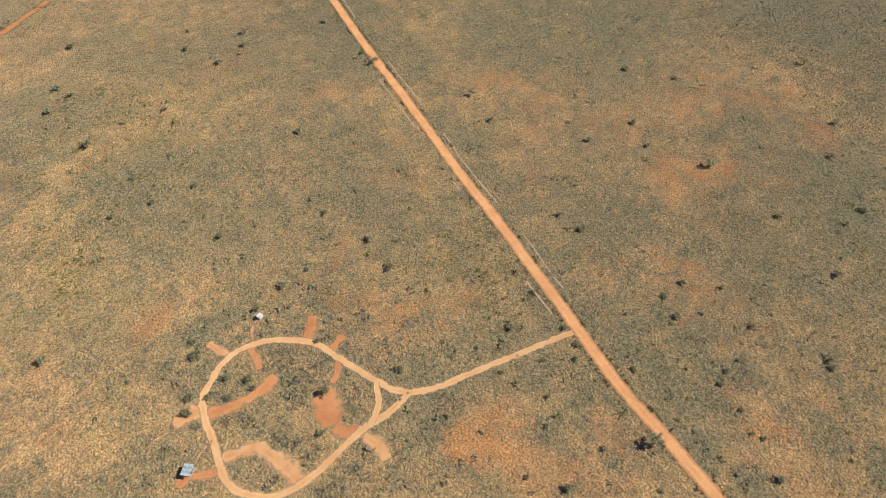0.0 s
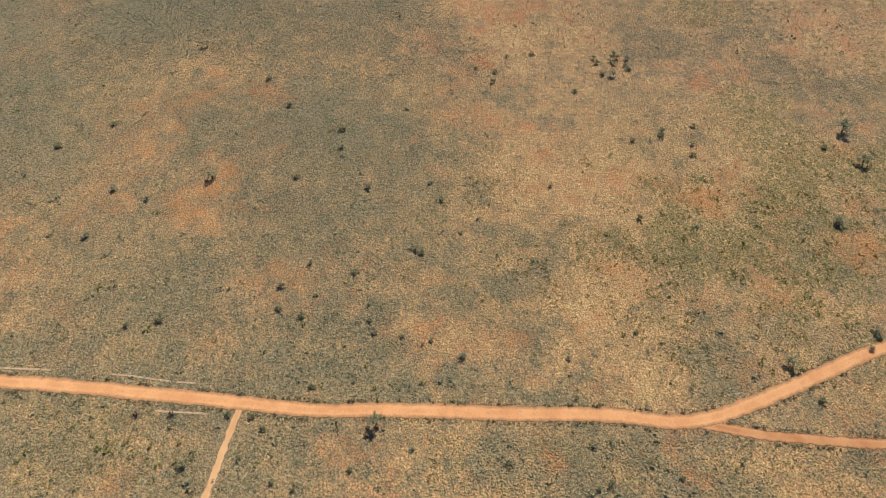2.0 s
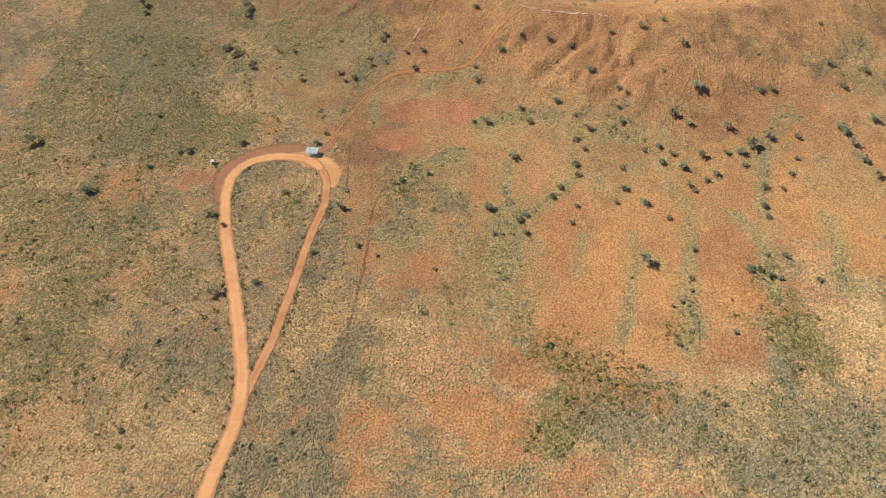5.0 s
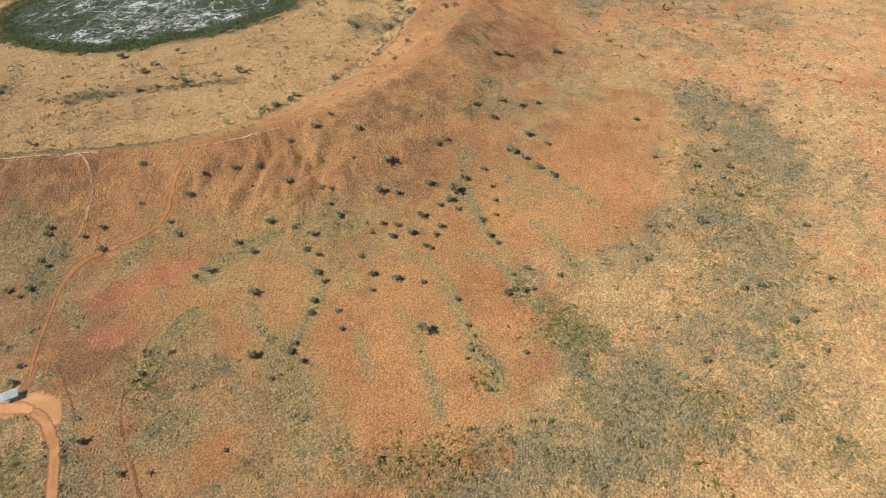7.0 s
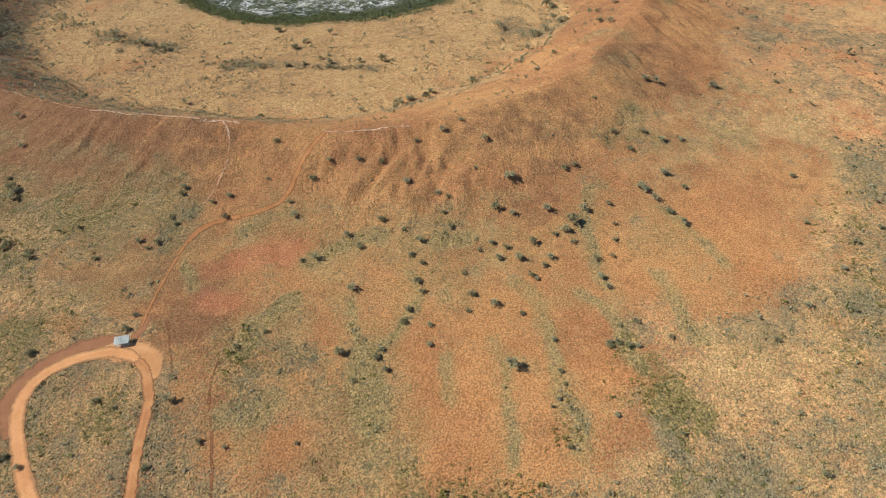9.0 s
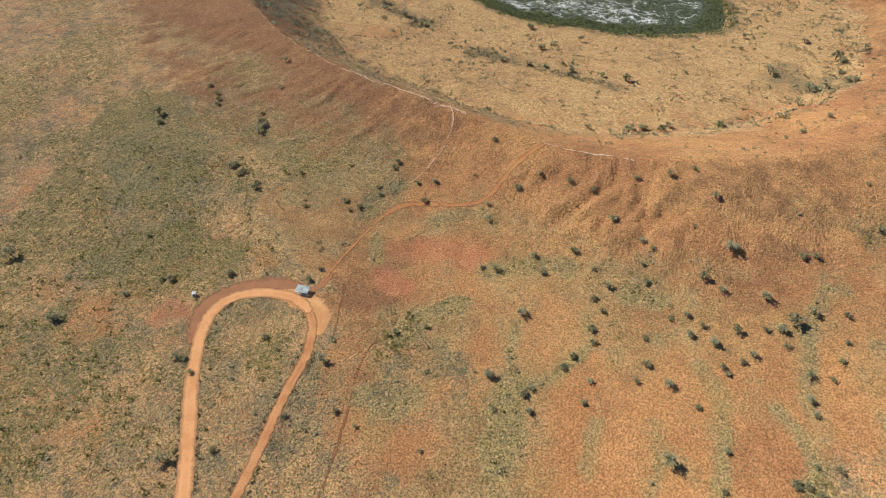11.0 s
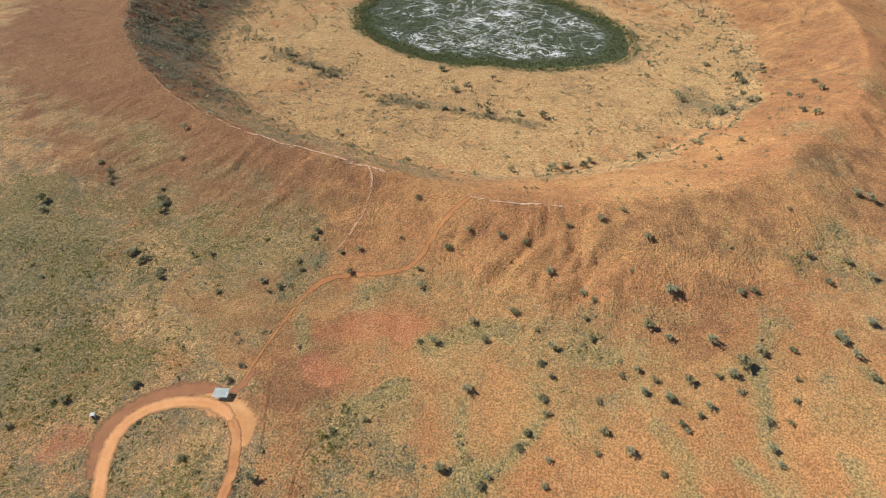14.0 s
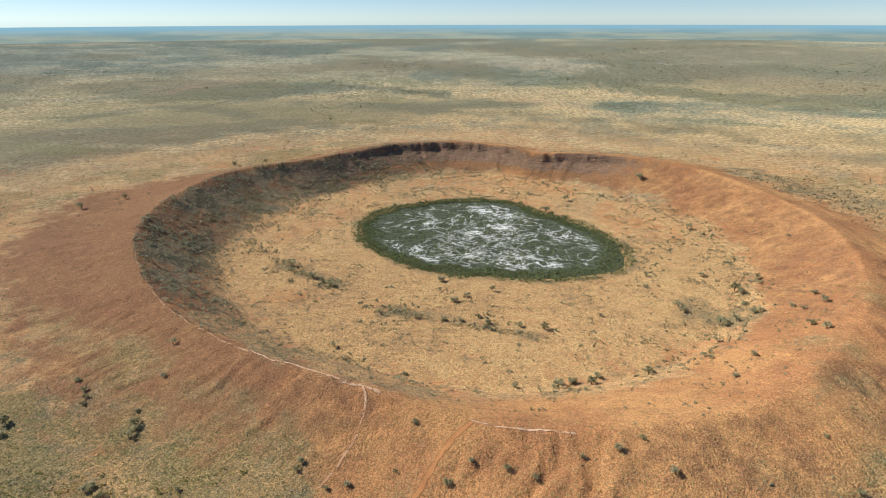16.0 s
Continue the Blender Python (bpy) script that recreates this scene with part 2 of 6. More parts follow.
# bands of ground cover: strength, half width, points along the middle
DEEP_BAND = [(0.9, 30, [(-162, 503), (-108, 481), (-61, 449)]), (0.7, 26, [(-169, 467), (-130, 452), (-96, 433)]), (0.9, 22, [(302, 482), (319, 469), (326, 442),
    (290, 433)]), (0.6, 30, [(142, 403), (171, 394), (208, 400)]), (0.5, 20, [(165, 360), (177, 338), (158, 316)]), (0.5, 16, [(-149, 339), (-114, 329), (-95,
    302)]), (0.5, 12, [(-108, 302), (-78, 281), (-91, 285)]), (0.5, 16, [(115, 218), (132, 233), (133, 215)]), (0.7, 30, [(-313, 566), (-269, 561)]), (0.5, 16,
    [(-94, 282), (-76, 299), (-59, 297)]), (0.7, 20, [(292, 491), (304, 481), (338, 492)])]
DEEP_BAND_B = [(0.6, 50, [(-448, 719), (-367, 676), (-352, 618)]), (0.6, 40, [(-385, 775), (-436, 830), (-455, 799)]), (0.5, 24, [(-115, 459), (-80, 444), (-123,
    476)]), (0.5, 30, [(-309, 600), (-251, 554), (-296, 546)]), (0.6, 44, [(-145, 415), (-105, 370), (-79, 313)]), (0.5, 22, [(-80, 279), (-67, 235)]), (0.4, 30,
    [(-153, 355), (-129, 317)]), (0.5, 22, [(-40, 152), (-24, 211)]), (0.7, 34, [(-465, 731), (-374, 687), (-277, 600)]), (0.6, 30, [(-492, 838), (-388, 770), (-278,
    636)]), (0.5, 24, [(-215, 541), (-168, 511), (-129, 484)])]
DEEP_BANDS = DEEP_BAND + DEEP_BAND_B
WORN_BAND = [(1, 13, [(-44, 337), (-26, 337), (-15, 334)]), (0.5, 9, [(-66, 335), (-51, 331)]), (1, 11, [(-35, 332), (-22, 337), (-14, 328)]), (0.9, 7, [(-67, 306),
    (-56, 300), (-51, 301)])]
WORN_BANDS = WORN_BAND
WINE_BAND = [(1, 9, [(-68, 309), (-57, 301)]), (0.7, 7, [(-26, 335), (-13, 329)]), (0.8, 8, [(-189, 265), (-182, 260)]), (0.7, 8, [(-189, 252), (-183, 262)]), (0.7,
    90, [(-27, 3130), (324, 3135), (490, 3159)]), (0.8, 200, [(-320, 3186), (-7, 3185)]), (0.5, 60, [(-988, 1609), (-748, 1524), (-586, 1702)]), (0.9, 160, [(10,
    3247), (243, 3179), (527, 3097)]), (0.5, 250, [(716, 3197), (971, 3270), (1119, 3013)]), (0.6, 200, [(1241, 2790), (1434, 2419), (1726, 2502)])]
WINE_BANDS = WINE_BAND
ORANGE_BAND = [(0.9, 28, [(126, 235), (131, 202), (119, 187), (104, 218)]), (0.9, 26, [(34, 277), (47, 275)]), (0.8, 26, [(43, 237), (48, 214), (41, 203)]), (0.8,
    22, [(82, 200), (100, 196)]), (1, 24, [(128, 263), (140, 248), (119, 252)]), (0.8, 30, [(276, 285), (276, 247), (262, 259)]), (0.8, 26, [(203, 264), (180, 241),
    (214, 243)]), (0.8, 22, [(45, 187), (60, 194), (44, 167)]), (0.7, 18, [(-17, 224), (-17, 207), (-31, 190)]), (0.6, 16, [(-209, 269), (-200, 277)]), (0.9, 22,
    [(66, 222), (89, 227), (103, 227)]), (0.9, 20, [(50, 202), (69, 202)])]
ORANGE_BAND_B = [(0.9, 16, [(27, 261), (36, 272)]), (1, 18, [(-50, 108), (-23, 99), (0, 109)]), (1, 16, [(-42, 85), (-16, 82)]), (1, 15, [(13, 112), (26, 108), (6,
    96)]), (0.8, 26, [(39, 184), (58, 193), (50, 167)]), (0.7, 16, [(74, 146), (92, 156)]), (0.8, 20, [(-46, 202), (-27, 208)]), (0.8, 16, [(-185, 93), (-202, 89)]),
    (0.7, 20, [(-264, 264), (-231, 250)]), (0.6, 14, [(-147, 158), (-135, 148)]), (0.7, 20, [(-193, 68), (-173, 73)]), (0.6, 18, [(-310, 58), (-283, 61)]), (1, 26,
    [(-277, 168), (-292, 188)]), (0.8, 18, [(-190, 132), (-193, 167)])]
ORANGE_BAND_C = [(0.6, 30, [(-209, -334), (-241, -270), (-267, -226)]), (0.6, 16, [(-163, -42), (-158, -6)]), (0.5, 20, [(-193, -117), (-190, -80)]), (0.7, 16,
    [(-152, 26), (-161, 6)]), (0.7, 30, [(-299, -230), (-360, -229), (-383, -167)]), (0.7, 26, [(-255, -170), (-291, -162)]), (0.9, 17, [(-24, -94), (-46, -91),
    (-51, -75)]), (0.7, 20, [(-20, -182), (-43, -165), (-64, -170)]), (0.6, 20, [(-73, -56), (-91, -64)]), (0.5, 18, [(-108, -366), (-80, -390)]), (0.6, 18, [(63,
    -245), (92, -237)]), (0.8, 40, [(-17, 1192), (133, 1224), (228, 1155)]), (0.7, 40, [(274, 1019), (329, 917)])]
ORANGE_BAND_D = [(0.7, 30, [(-159, 1025), (-208, 921)]), (0.7, 30, [(-206, 716), (-138, 729)]), (0.7, 10, [(48, 188), (46, 172), (43, 159)]), (0.8, 8, [(32, 277),
    (25, 259), (45, 266)]), (0.6, 12, [(-181, 326), (-158, 321), (-139, 310), (-124, 332)]), (0.5, 10, [(-187, 305), (-167, 290)]), (0.5, 14, [(-372, 546), (-341,
    538), (-303, 529)]), (0.8, 100, [(-1054, 2374), (-955, 2576), (-819, 2756)]), (0.5, 80, [(228, 2226), (421, 2098)])]
ORANGE_BANDS = ORANGE_BAND + ORANGE_BAND_B + ORANGE_BAND_C + ORANGE_BAND_D
TAN_BAND = [(0.8, 30, [(274, 386), (317, 377), (371, 371)]), (0.7, 26, [(258, 345), (307, 339)]), (0.8, 12, [(405, 327), (382, 297), (349, 271), (328, 245), (317,
    224)]), (0.9, 34, [(224, 189), (226, 162), (232, 144)]), (0.9, 26, [(194, 180), (199, 157)]), (0.7, 26, [(202, 120), (201, 134)]), (0.6, 24, [(79, 305), (101,
    300), (123, 285)]), (0.7, 14, [(19, 335), (0, 317), (28, 309)]), (0.7, 16, [(-358, 534), (-303, 524)]), (0.8, 22, [(-134, 348), (-157, 339), (-190, 359)]), (0.9,
    18, [(179, 162), (193, 153), (190, 179)]), (0.8, 14, [(127, 149), (134, 134)])]
TAN_BAND_B = [(0.8, 24, [(-155, 75), (-140, 89), (-173, 92)]), (0.7, 40, [(-412, -108), (-409, -53)]), (0.7, 30, [(-494, 105), (-458, 114)]), (0.9, 22, [(-192, 60),
    (-175, 79), (-205, 76)]), (0.8, 20, [(-291, 38), (-304, 64)]), (0.7, 44, [(-377, -276), (-426, -212), (-408, -144)]), (0.6, 30, [(101, -392), (119, -343), (108,
    -295)]), (0.6, 30, [(127, -237), (147, -206), (117, -199)]), (0.6, 14, [(-336, 538), (-307, 530)]), (0.9, 40, [(504, 1436), (603, 1322), (759, 1202)]), (0.9, 60,
    [(106, 1691), (-112, 1653), (-357, 1477)]), (0.8, 60, [(-555, 1336), (-665, 1217), (-728, 1118)])]
TAN_BAND_C = [(0.9, 70, [(775, 1976), (912, 1836), (971, 1739)]), (0.7, 70, [(140, 1987), (404, 2103), (332, 2236)]), (0.9, 90, [(-233, 3387), (229, 3338), (610,
    3225)]), (0.8, 110, [(-1469, 2586), (-1268, 2835), (-1024, 2975)]), (0.8, 9, [(-113, 366), (-108, 356)]), (0.7, 14, [(136, 180), (111, 153), (113, 134)]), (0.7,
    14, [(182, 197), (190, 180), (182, 160)]), (0.8, 12, [(-324, 445), (-303, 449), (-271, 432), (-240, 423)]), (0.8, 14, [(-211, 419), (-190, 404)]), (0.8, 16,
    [(-204, 376), (-184, 369), (-168, 363), (-180, 353)]), (0.7, 14, [(-258, 353), (-244, 338), (-259, 326)])]
TAN_BAND_D = [(0.9, 60, [(-681, 1268), (-556, 1417), (-393, 1600), (-1, 1739)]), (0.8, 220, [(-1472, 2990), (-1134, 3284), (-823, 3323)]), (0.8, 700, [(-1712, 4953),
    (-1260, 5081)]), (0.9, 60, [(675, 1991), (863, 1931), (954, 1751), (1006, 1628)]), (0.9, 250, [(10, 3805), (183, 3494), (485, 3222), (690, 3080)]), (0.8, 250,
    [(1129, 3689), (1197, 3227), (1387, 3122)]), (0.8, 60, [(8, 1845), (273, 1789), (475, 1588), (695, 1402), (876, 1364)])]
TAN_BANDS = TAN_BAND + TAN_BAND_B + TAN_BAND_C + TAN_BAND_D
SCRUB_BAND = [(0.9, 34, [(425, 305), (411, 269), (398, 237)]), (0.8, 30, [(407, 226), (365, 187), (356, 209)]), (0.9, 30, [(306, 185), (307, 164), (307, 145)]),
    (0.8, 26, [(265, 207), (237, 184)]), (0.7, 24, [(180, 126), (159, 112)]), (0.9, 26, [(225, 117), (231, 95), (227, 72)]), (0.6, 20, [(262, 139), (267, 114)]),
    (0.9, 12, [(154, 152), (154, 140), (158, 128)]), (0.9, 36, [(-307, 426), (-254, 393), (-239, 425)]), (0.8, 34, [(-265, 359), (-226, 349), (-210, 382)]), (0.7,
    20, [(-281, 506), (-237, 479)]), (0.8, 16, [(-144, 269), (-127, 266)])]
SCRUB_BAND_B = [(0.8, 12, [(-136, 228), (-115, 216), (-122, 205)]), (0.7, 14, [(-85, 228), (-86, 211)]), (0.8, 24, [(68, 116), (104, 130), (112, 113)]), (0.9, 30,
    [(120, 106), (147, 98), (174, 93)]), (0.8, 22, [(161, 128), (183, 118)]), (0.7, 12, [(-21, 257), (-9, 230)]), (0.8, 26, [(-257, 385), (-219, 365), (-201, 380)]),
    (0.6, 26, [(-243, 305), (-259, 287), (-215, 295)]), (0.7, 24, [(-159, 191), (-162, 172)]), (0.7, 24, [(-161, 130), (-141, 141), (-187, 128)]), (0.6, 20, [(-53,
    122), (-68, 112), (-77, 133)]), (0.7, 34, [(-260, 1), (-227, 27), (-234, 44)])]
SCRUB_BAND_C = [(0.6, 30, [(-235, -123), (-217, -107), (-215, -134)]), (0.6, 44, [(-591, -116), (-517, -127), (-510, -49)]), (0.6, 40, [(-467, 248), (-402, 315),
    (-387, 402)]), (0.6, 24, [(-324, 135), (-318, 166)]), (0.9, 17, [(-137, -90), (-136, -57), (-129, -25)]), (0.9, 15, [(-130, -4), (-123, 29), (-116, 57)]), (0.8,
    18, [(-180, 17), (-211, 40)]), (0.8, 14, [(-86, 11), (-91, 48), (-96, 81)]), (0.8, 22, [(-155, 150), (-142, 127)]), (0.6, 28, [(-302, -87), (-330, -17)]), (0.7,
    60, [(-271, -427), (-316, -387), (-243, -374)]), (0.6, 40, [(-537, 150), (-466, 188)])]
SCRUB_BAND_D = [(0.6, 16, [(-157, -179), (-137, -130)]), (0.8, 22, [(-157, -329), (-145, -242), (-135, -172)]), (0.8, 20, [(-136, -151), (-130, -100), (-126, -57)]),
    (0.8, 18, [(-164, -377), (-168, -434)]), (0.8, 50, [(-440, -301), (-488, -241), (-463, -169)]), (0.7, 34, [(-245, -87), (-219, -39), (-181, -31)]), (0.6, 34,
    [(47, -353), (7, -343), (-1, -289)]), (0.9, 14, [(60, -222), (32, -220), (10, -214), (-12, -187)]), (0.9, 16, [(-30, -136), (-14, -103), (3, -95)]), (0.8, 16,
    [(35, -168), (51, -149)]), (0.9, 34, [(-288, 442), (-241, 415), (-245, 386)])]
SCRUB_BAND_E = [(0.7, 20, [(-353, 535), (-298, 515), (-282, 472)]), (0.8, 60, [(579, 1178), (628, 1067), (669, 975)]), (0.9, 70, [(-1055, 1844), (-856, 2058), (-572,
    1888)]), (0.8, 90, [(-697, 2238), (-396, 2547), (1, 2377)]), (0.8, 60, [(-1028, 1519), (-907, 1453)]), (0.9, 110, [(686, 2470), (1014, 2246), (1377, 2032)]),
    (0.8, 120, [(1093, 2692), (1516, 2842), (1719, 2627)]), (1, 9, [(-103, 361), (-90, 382), (-75, 393)]), (0.8, 26, [(310, 670), (277, 646), (286, 699)]), (0.7, 16,
    [(-198, 813), (-115, 745)]), (0.7, 14, [(-56, 687), (17, 660), (106, 624)]), (0.9, 60, [(-471, -295), (-523, -231)])]
SCRUB_BAND_F = [(1, 60, [(-343, -345), (-404, -268), (-514, -236)]), (1, 50, [(-407, -145), (-332, -77)]), (0.9, 44, [(-245, -67), (-239, -19)]), (0.8, 30, [(-171,
    -60), (-149, -23), (-168, 2)]), (0.7, 30, [(-191, -189), (-186, -141)]), (0.9, 16, [(-89, 117), (-60, 149), (-70, 94)]), (0.8, 20, [(-93, 21), (-72, 52), (-73,
    76)]), (0.6, 16, [(-32, 254), (-4, 227)]), (0.9, 7, [(23, 187), (28, 179)]), (0.8, 10, [(158, 141), (157, 127), (149, 110)]), (0.8, 7, [(112, 182), (118, 171)]),
    (0.8, 12, [(-49, 245), (-41, 233), (-48, 226)])]
SCRUB_BAND_G = [(0.7, 8, [(-9, 230), (-16, 237), (-19, 257)]), (0.9, 14, [(-289, 449), (-259, 440), (-239, 427)]), (0.9, 18, [(-262, 376), (-240, 379), (-223, 393),
    (-204, 386)]), (0.7, 10, [(-166, 369), (-144, 356), (-129, 353)]), (0.7, 10, [(-129, 326), (-109, 324)]), (0.5, 50, [(-385, -270), (-355, -160), (-314, -77)]),
    (0.6, 40, [(-145, -76), (-146, -31), (-157, 7)]), (0.6, 36, [(-220, -55), (-210, 0)])]
SCRUB_BANDS = SCRUB_BAND + SCRUB_BAND_B + SCRUB_BAND_C + SCRUB_BAND_D + SCRUB_BAND_E + SCRUB_BAND_F + SCRUB_BAND_G
GREEN_BAND = [(1, 11, [(165, 190), (161, 173), (160, 157)]), (1, 13, [(163, 173), (167, 159), (171, 154)]), (0.7, 14, [(160, 203), (143, 181)]), (0.8, 16, [(28,
    156), (42, 155)]), (0.7, 12, [(53, 162), (60, 151)]), (0.7, 34, [(-330, 469), (-282, 446)]), (0.6, 30, [(-244, 319), (-201, 315), (-209, 289)]), (0.8, 15, [(44,
    150), (60, 135)]), (0.9, 13, [(34, 106), (48, 120)]), (0.7, 30, [(-350, 421), (-299, 376), (-318, 339)]), (0.6, 26, [(-261, 181), (-229, 139)]), (0.5, 30, [(133,
    -310), (145, -264)]), (0.9, 44, [(-313, 454), (-254, 412), (-259, 370)])]
GREEN_BAND_B = [(0.8, 26, [(-175, 310), (-212, 301), (-242, 301)]), (0.8, 8, [(-227, 326), (-210, 329), (-199, 323)]), (0.7, 8, [(-247, 307), (-225, 305), (-202,
    289)]), (0.7, 8, [(-339, 463), (-318, 454)]), (0.9, 110, [(-1001, 2206), (-803, 2321), (-646, 2606), (-337, 2698), (-5, 2625)]), (0.7, 90, [(-1082, 1892), (-854,
    1925), (-609, 2051), (-390, 1974)]), (0.9, 60, [(-1050, 1529), (-925, 1453), (-800, 1385)]), (0.9, 110, [(457, 2604), (803, 2484), (989, 2214), (1218, 2048),
    (1368, 1976)]), (0.7, 40, [(640, 1835), (784, 1753), (899, 1680)])]
GREEN_BANDS = GREEN_BAND + GREEN_BAND_B
WET_BAND = [(0.8, 9, [(24, 254), (24, 229), (17, 213), (15, 193)]), (0.9, 16, [(25, 199), (23, 183), (9, 185)]), (0.8, 5, [(65, 306), (56, 280), (42, 257), (28,
    241)]), (0.7, 6, [(87, 205), (81, 185), (76, 166)]), (0.8, 8, [(203, 329), (183, 309), (165, 295)]), (0.7, 6, [(166, 290), (167, 268), (166, 247)]), (0.8, 8,
    [(201, 248), (199, 223), (200, 199)]), (0.8, 8, [(245, 236), (234, 214)]), (0.9, 9, [(114, 190), (111, 172), (110, 155)]), (0.8, 12, [(-56, 276), (-34, 277),
    (-14, 276)]), (0.8, 12, [(-54, 263), (-51, 231), (-45, 205)])]
WET_BAND_B = [(0.7, 12, [(-19, 287), (-20, 261), (-27, 239)]), (0.8, 7, [(11, 302), (19, 274), (17, 253)]), (0.7, 9, [(12, 280), (16, 254), (11, 235), (19, 216)]),
    (0.7, 9, [(205, 239), (204, 224)]), (0.8, 7, [(172, 259), (166, 233), (162, 215)]), (0.6, 10, [(193, 318), (178, 294), (171, 302)]), (0.9, 13, [(18, 223), (24,
    199), (27, 176)]), (0.7, 14, [(-3, 167), (12, 168)]), (0.8, 10, [(-38, 282), (-57, 256), (-44, 237)]), (0.8, 12, [(108, 295), (93, 281), (72, 267)]), (0.7, 10,
    [(57, 297), (51, 267), (35, 251)])]
WET_BAND_C = [(0.7, 14, [(124, 295), (140, 272), (141, 252)]), (0.7, 12, [(199, 266), (222, 263), (226, 246)]), (0.6, 14, [(108, 328), (142, 331)])]
WET_BANDS = WET_BAND + WET_BAND_B + WET_BAND_C
GRASS_BAND = [(0.8, 34, [(-185, 429), (-141, 421), (-102, 414)]), (0.7, 22, [(-109, 369), (-83, 396), (-135, 380)]), (0.6, 18, [(-47, 357), (-18, 365), (12, 358)]),
    (0.6, 26, [(-133, 335), (-151, 399), (-185, 417)]), (0.8, 30, [(-178, 433), (-131, 430), (-148, 403)]), (0.6, 12, [(191, 390), (204, 381)]), (0.8, 22, [(242,
    390), (271, 403)]), (0.7, 10, [(306, 542), (327, 527)]), (0.8, 14, [(418, 645), (409, 611), (415, 601)]), (0.7, 50, [(-209, 463), (-159, 410), (-123, 380)]),
    (0.6, 40, [(-160, 349), (-128, 369)]), (0.8, 26, [(-103, 419), (-80, 379), (-114, 391)])]
GRASS_BAND_B = [(0.8, 34, [(-153, 430), (-123, 400), (-98, 394)]), (0.7, 26, [(-149, 373), (-121, 346)]), (0.6, 30, [(31, 323), (81, 309), (118, 283)]), (0.6, 22,
    [(8, 319), (22, 287)]), (0.7, 18, [(250, 384), (276, 356), (336, 363)]), (0.6, 26, [(6, 218), (10, 188), (-9, 178)]), (0.6, 24, [(74, 281), (107, 288), (130,
    280)]), (0.6, 22, [(217, 295), (227, 273)]), (0.7, 20, [(17, 241), (19, 216), (22, 200)]), (0.8, 24, [(-380, 620), (-282, 560), (-226, 523)]), (0.7, 18, [(-182,
    492), (-134, 471)]), (0.7, 22, [(314, 551), (318, 504), (283, 461)])]
GRASS_BANDS = GRASS_BAND + GRASS_BAND_B
FAN_BAND = [(0.95, 46, [(-154, 477), (-108, 422), (-73, 372)]), (0.9, 40, [(-143, 381), (-95, 330), (-54, 302)]), (1, 60, [(5, 342), (50, 284), (104, 269)]), (1, 56,
    [(14, 254), (46, 208), (96, 201)]), (0.9, 50, [(51, 171), (98, 178), (127, 196)]), (1, 60, [(149, 280), (202, 270), (265, 270)]), (0.8, 40, [(365, 328), (300,
    276), (337, 283)]), (0.8, 34, [(-30, 234), (-22, 199), (5, 172)]), (0.7, 26, [(-80, 287), (-69, 250), (-61, 212)])]
FAN_BANDS = FAN_BAND
VEIN_BAND = [(0.8, 5, [(123, 255), (123, 232), (118, 211), (115, 197), (113, 184), (114, 167), (107, 155)]), (0.7, 5, [(197, 329), (178, 299), (172, 272), (168,
    259), (168, 243)]), (0.8, 5, [(149, 245), (161, 225), (159, 209), (158, 198), (160, 187)]), (0.8, 6, [(202, 245), (202, 226), (199, 206), (199, 196)]), (0.7, 5,
    [(238, 295), (245, 265), (248, 240)]), (0.7, 4, [(90, 208), (82, 186), (80, 169), (74, 156)]), (0.9, 4, [(17, 281), (16, 265), (17, 252), (21, 242)]), (0.9, 4,
    [(56, 290), (59, 274), (52, 264), (41, 251), (30, 242)])]
VEIN_BAND_B = [(0.9, 14, [(20, 237), (17, 226), (17, 213), (15, 199)]), (0.7, 5, [(62, 225), (58, 213), (55, 199)]), (0.5, 5, [(89, 229), (92, 214), (105, 204)]),
    (0.8, 8, [(-3, 321), (14, 326), (35, 330), (45, 327)]), (0.8, 8, [(80, 309), (91, 306), (101, 306)]), (0.8, 8, [(-15, 293), (-28, 285), (-39, 276), (-47, 263)]),
    (0.7, 11, [(-56, 221), (-43, 219), (-32, 226)]), (0.7, 5, [(-81, 344), (-74, 320)]), (0.6, 7, [(-46, 365), (-29, 368), (-10, 369)]), (0.6, 7, [(115, 264), (122,
    247), (120, 225)])]
VEIN_BANDS = VEIN_BAND + VEIN_BAND_B


def patch(x, y, rows):
    total = np.zeros(np.shape(x))
    wob = (fbm(x, y, 34, 9.0, 5) - 0.5) * 1.7
    for px, py, a, b, turn, k in rows:
        c, s = math.cos(radians(turn)), math.sin(radians(turn))
        u, v = ((x - px) * c + (y - py) * s) / a, ((y - py) * c - (x - px) * s) / b
        total = np.maximum(total, k * (1 - step(0.45, 1.3, np.hypot(u, v) + wob)))
    return total


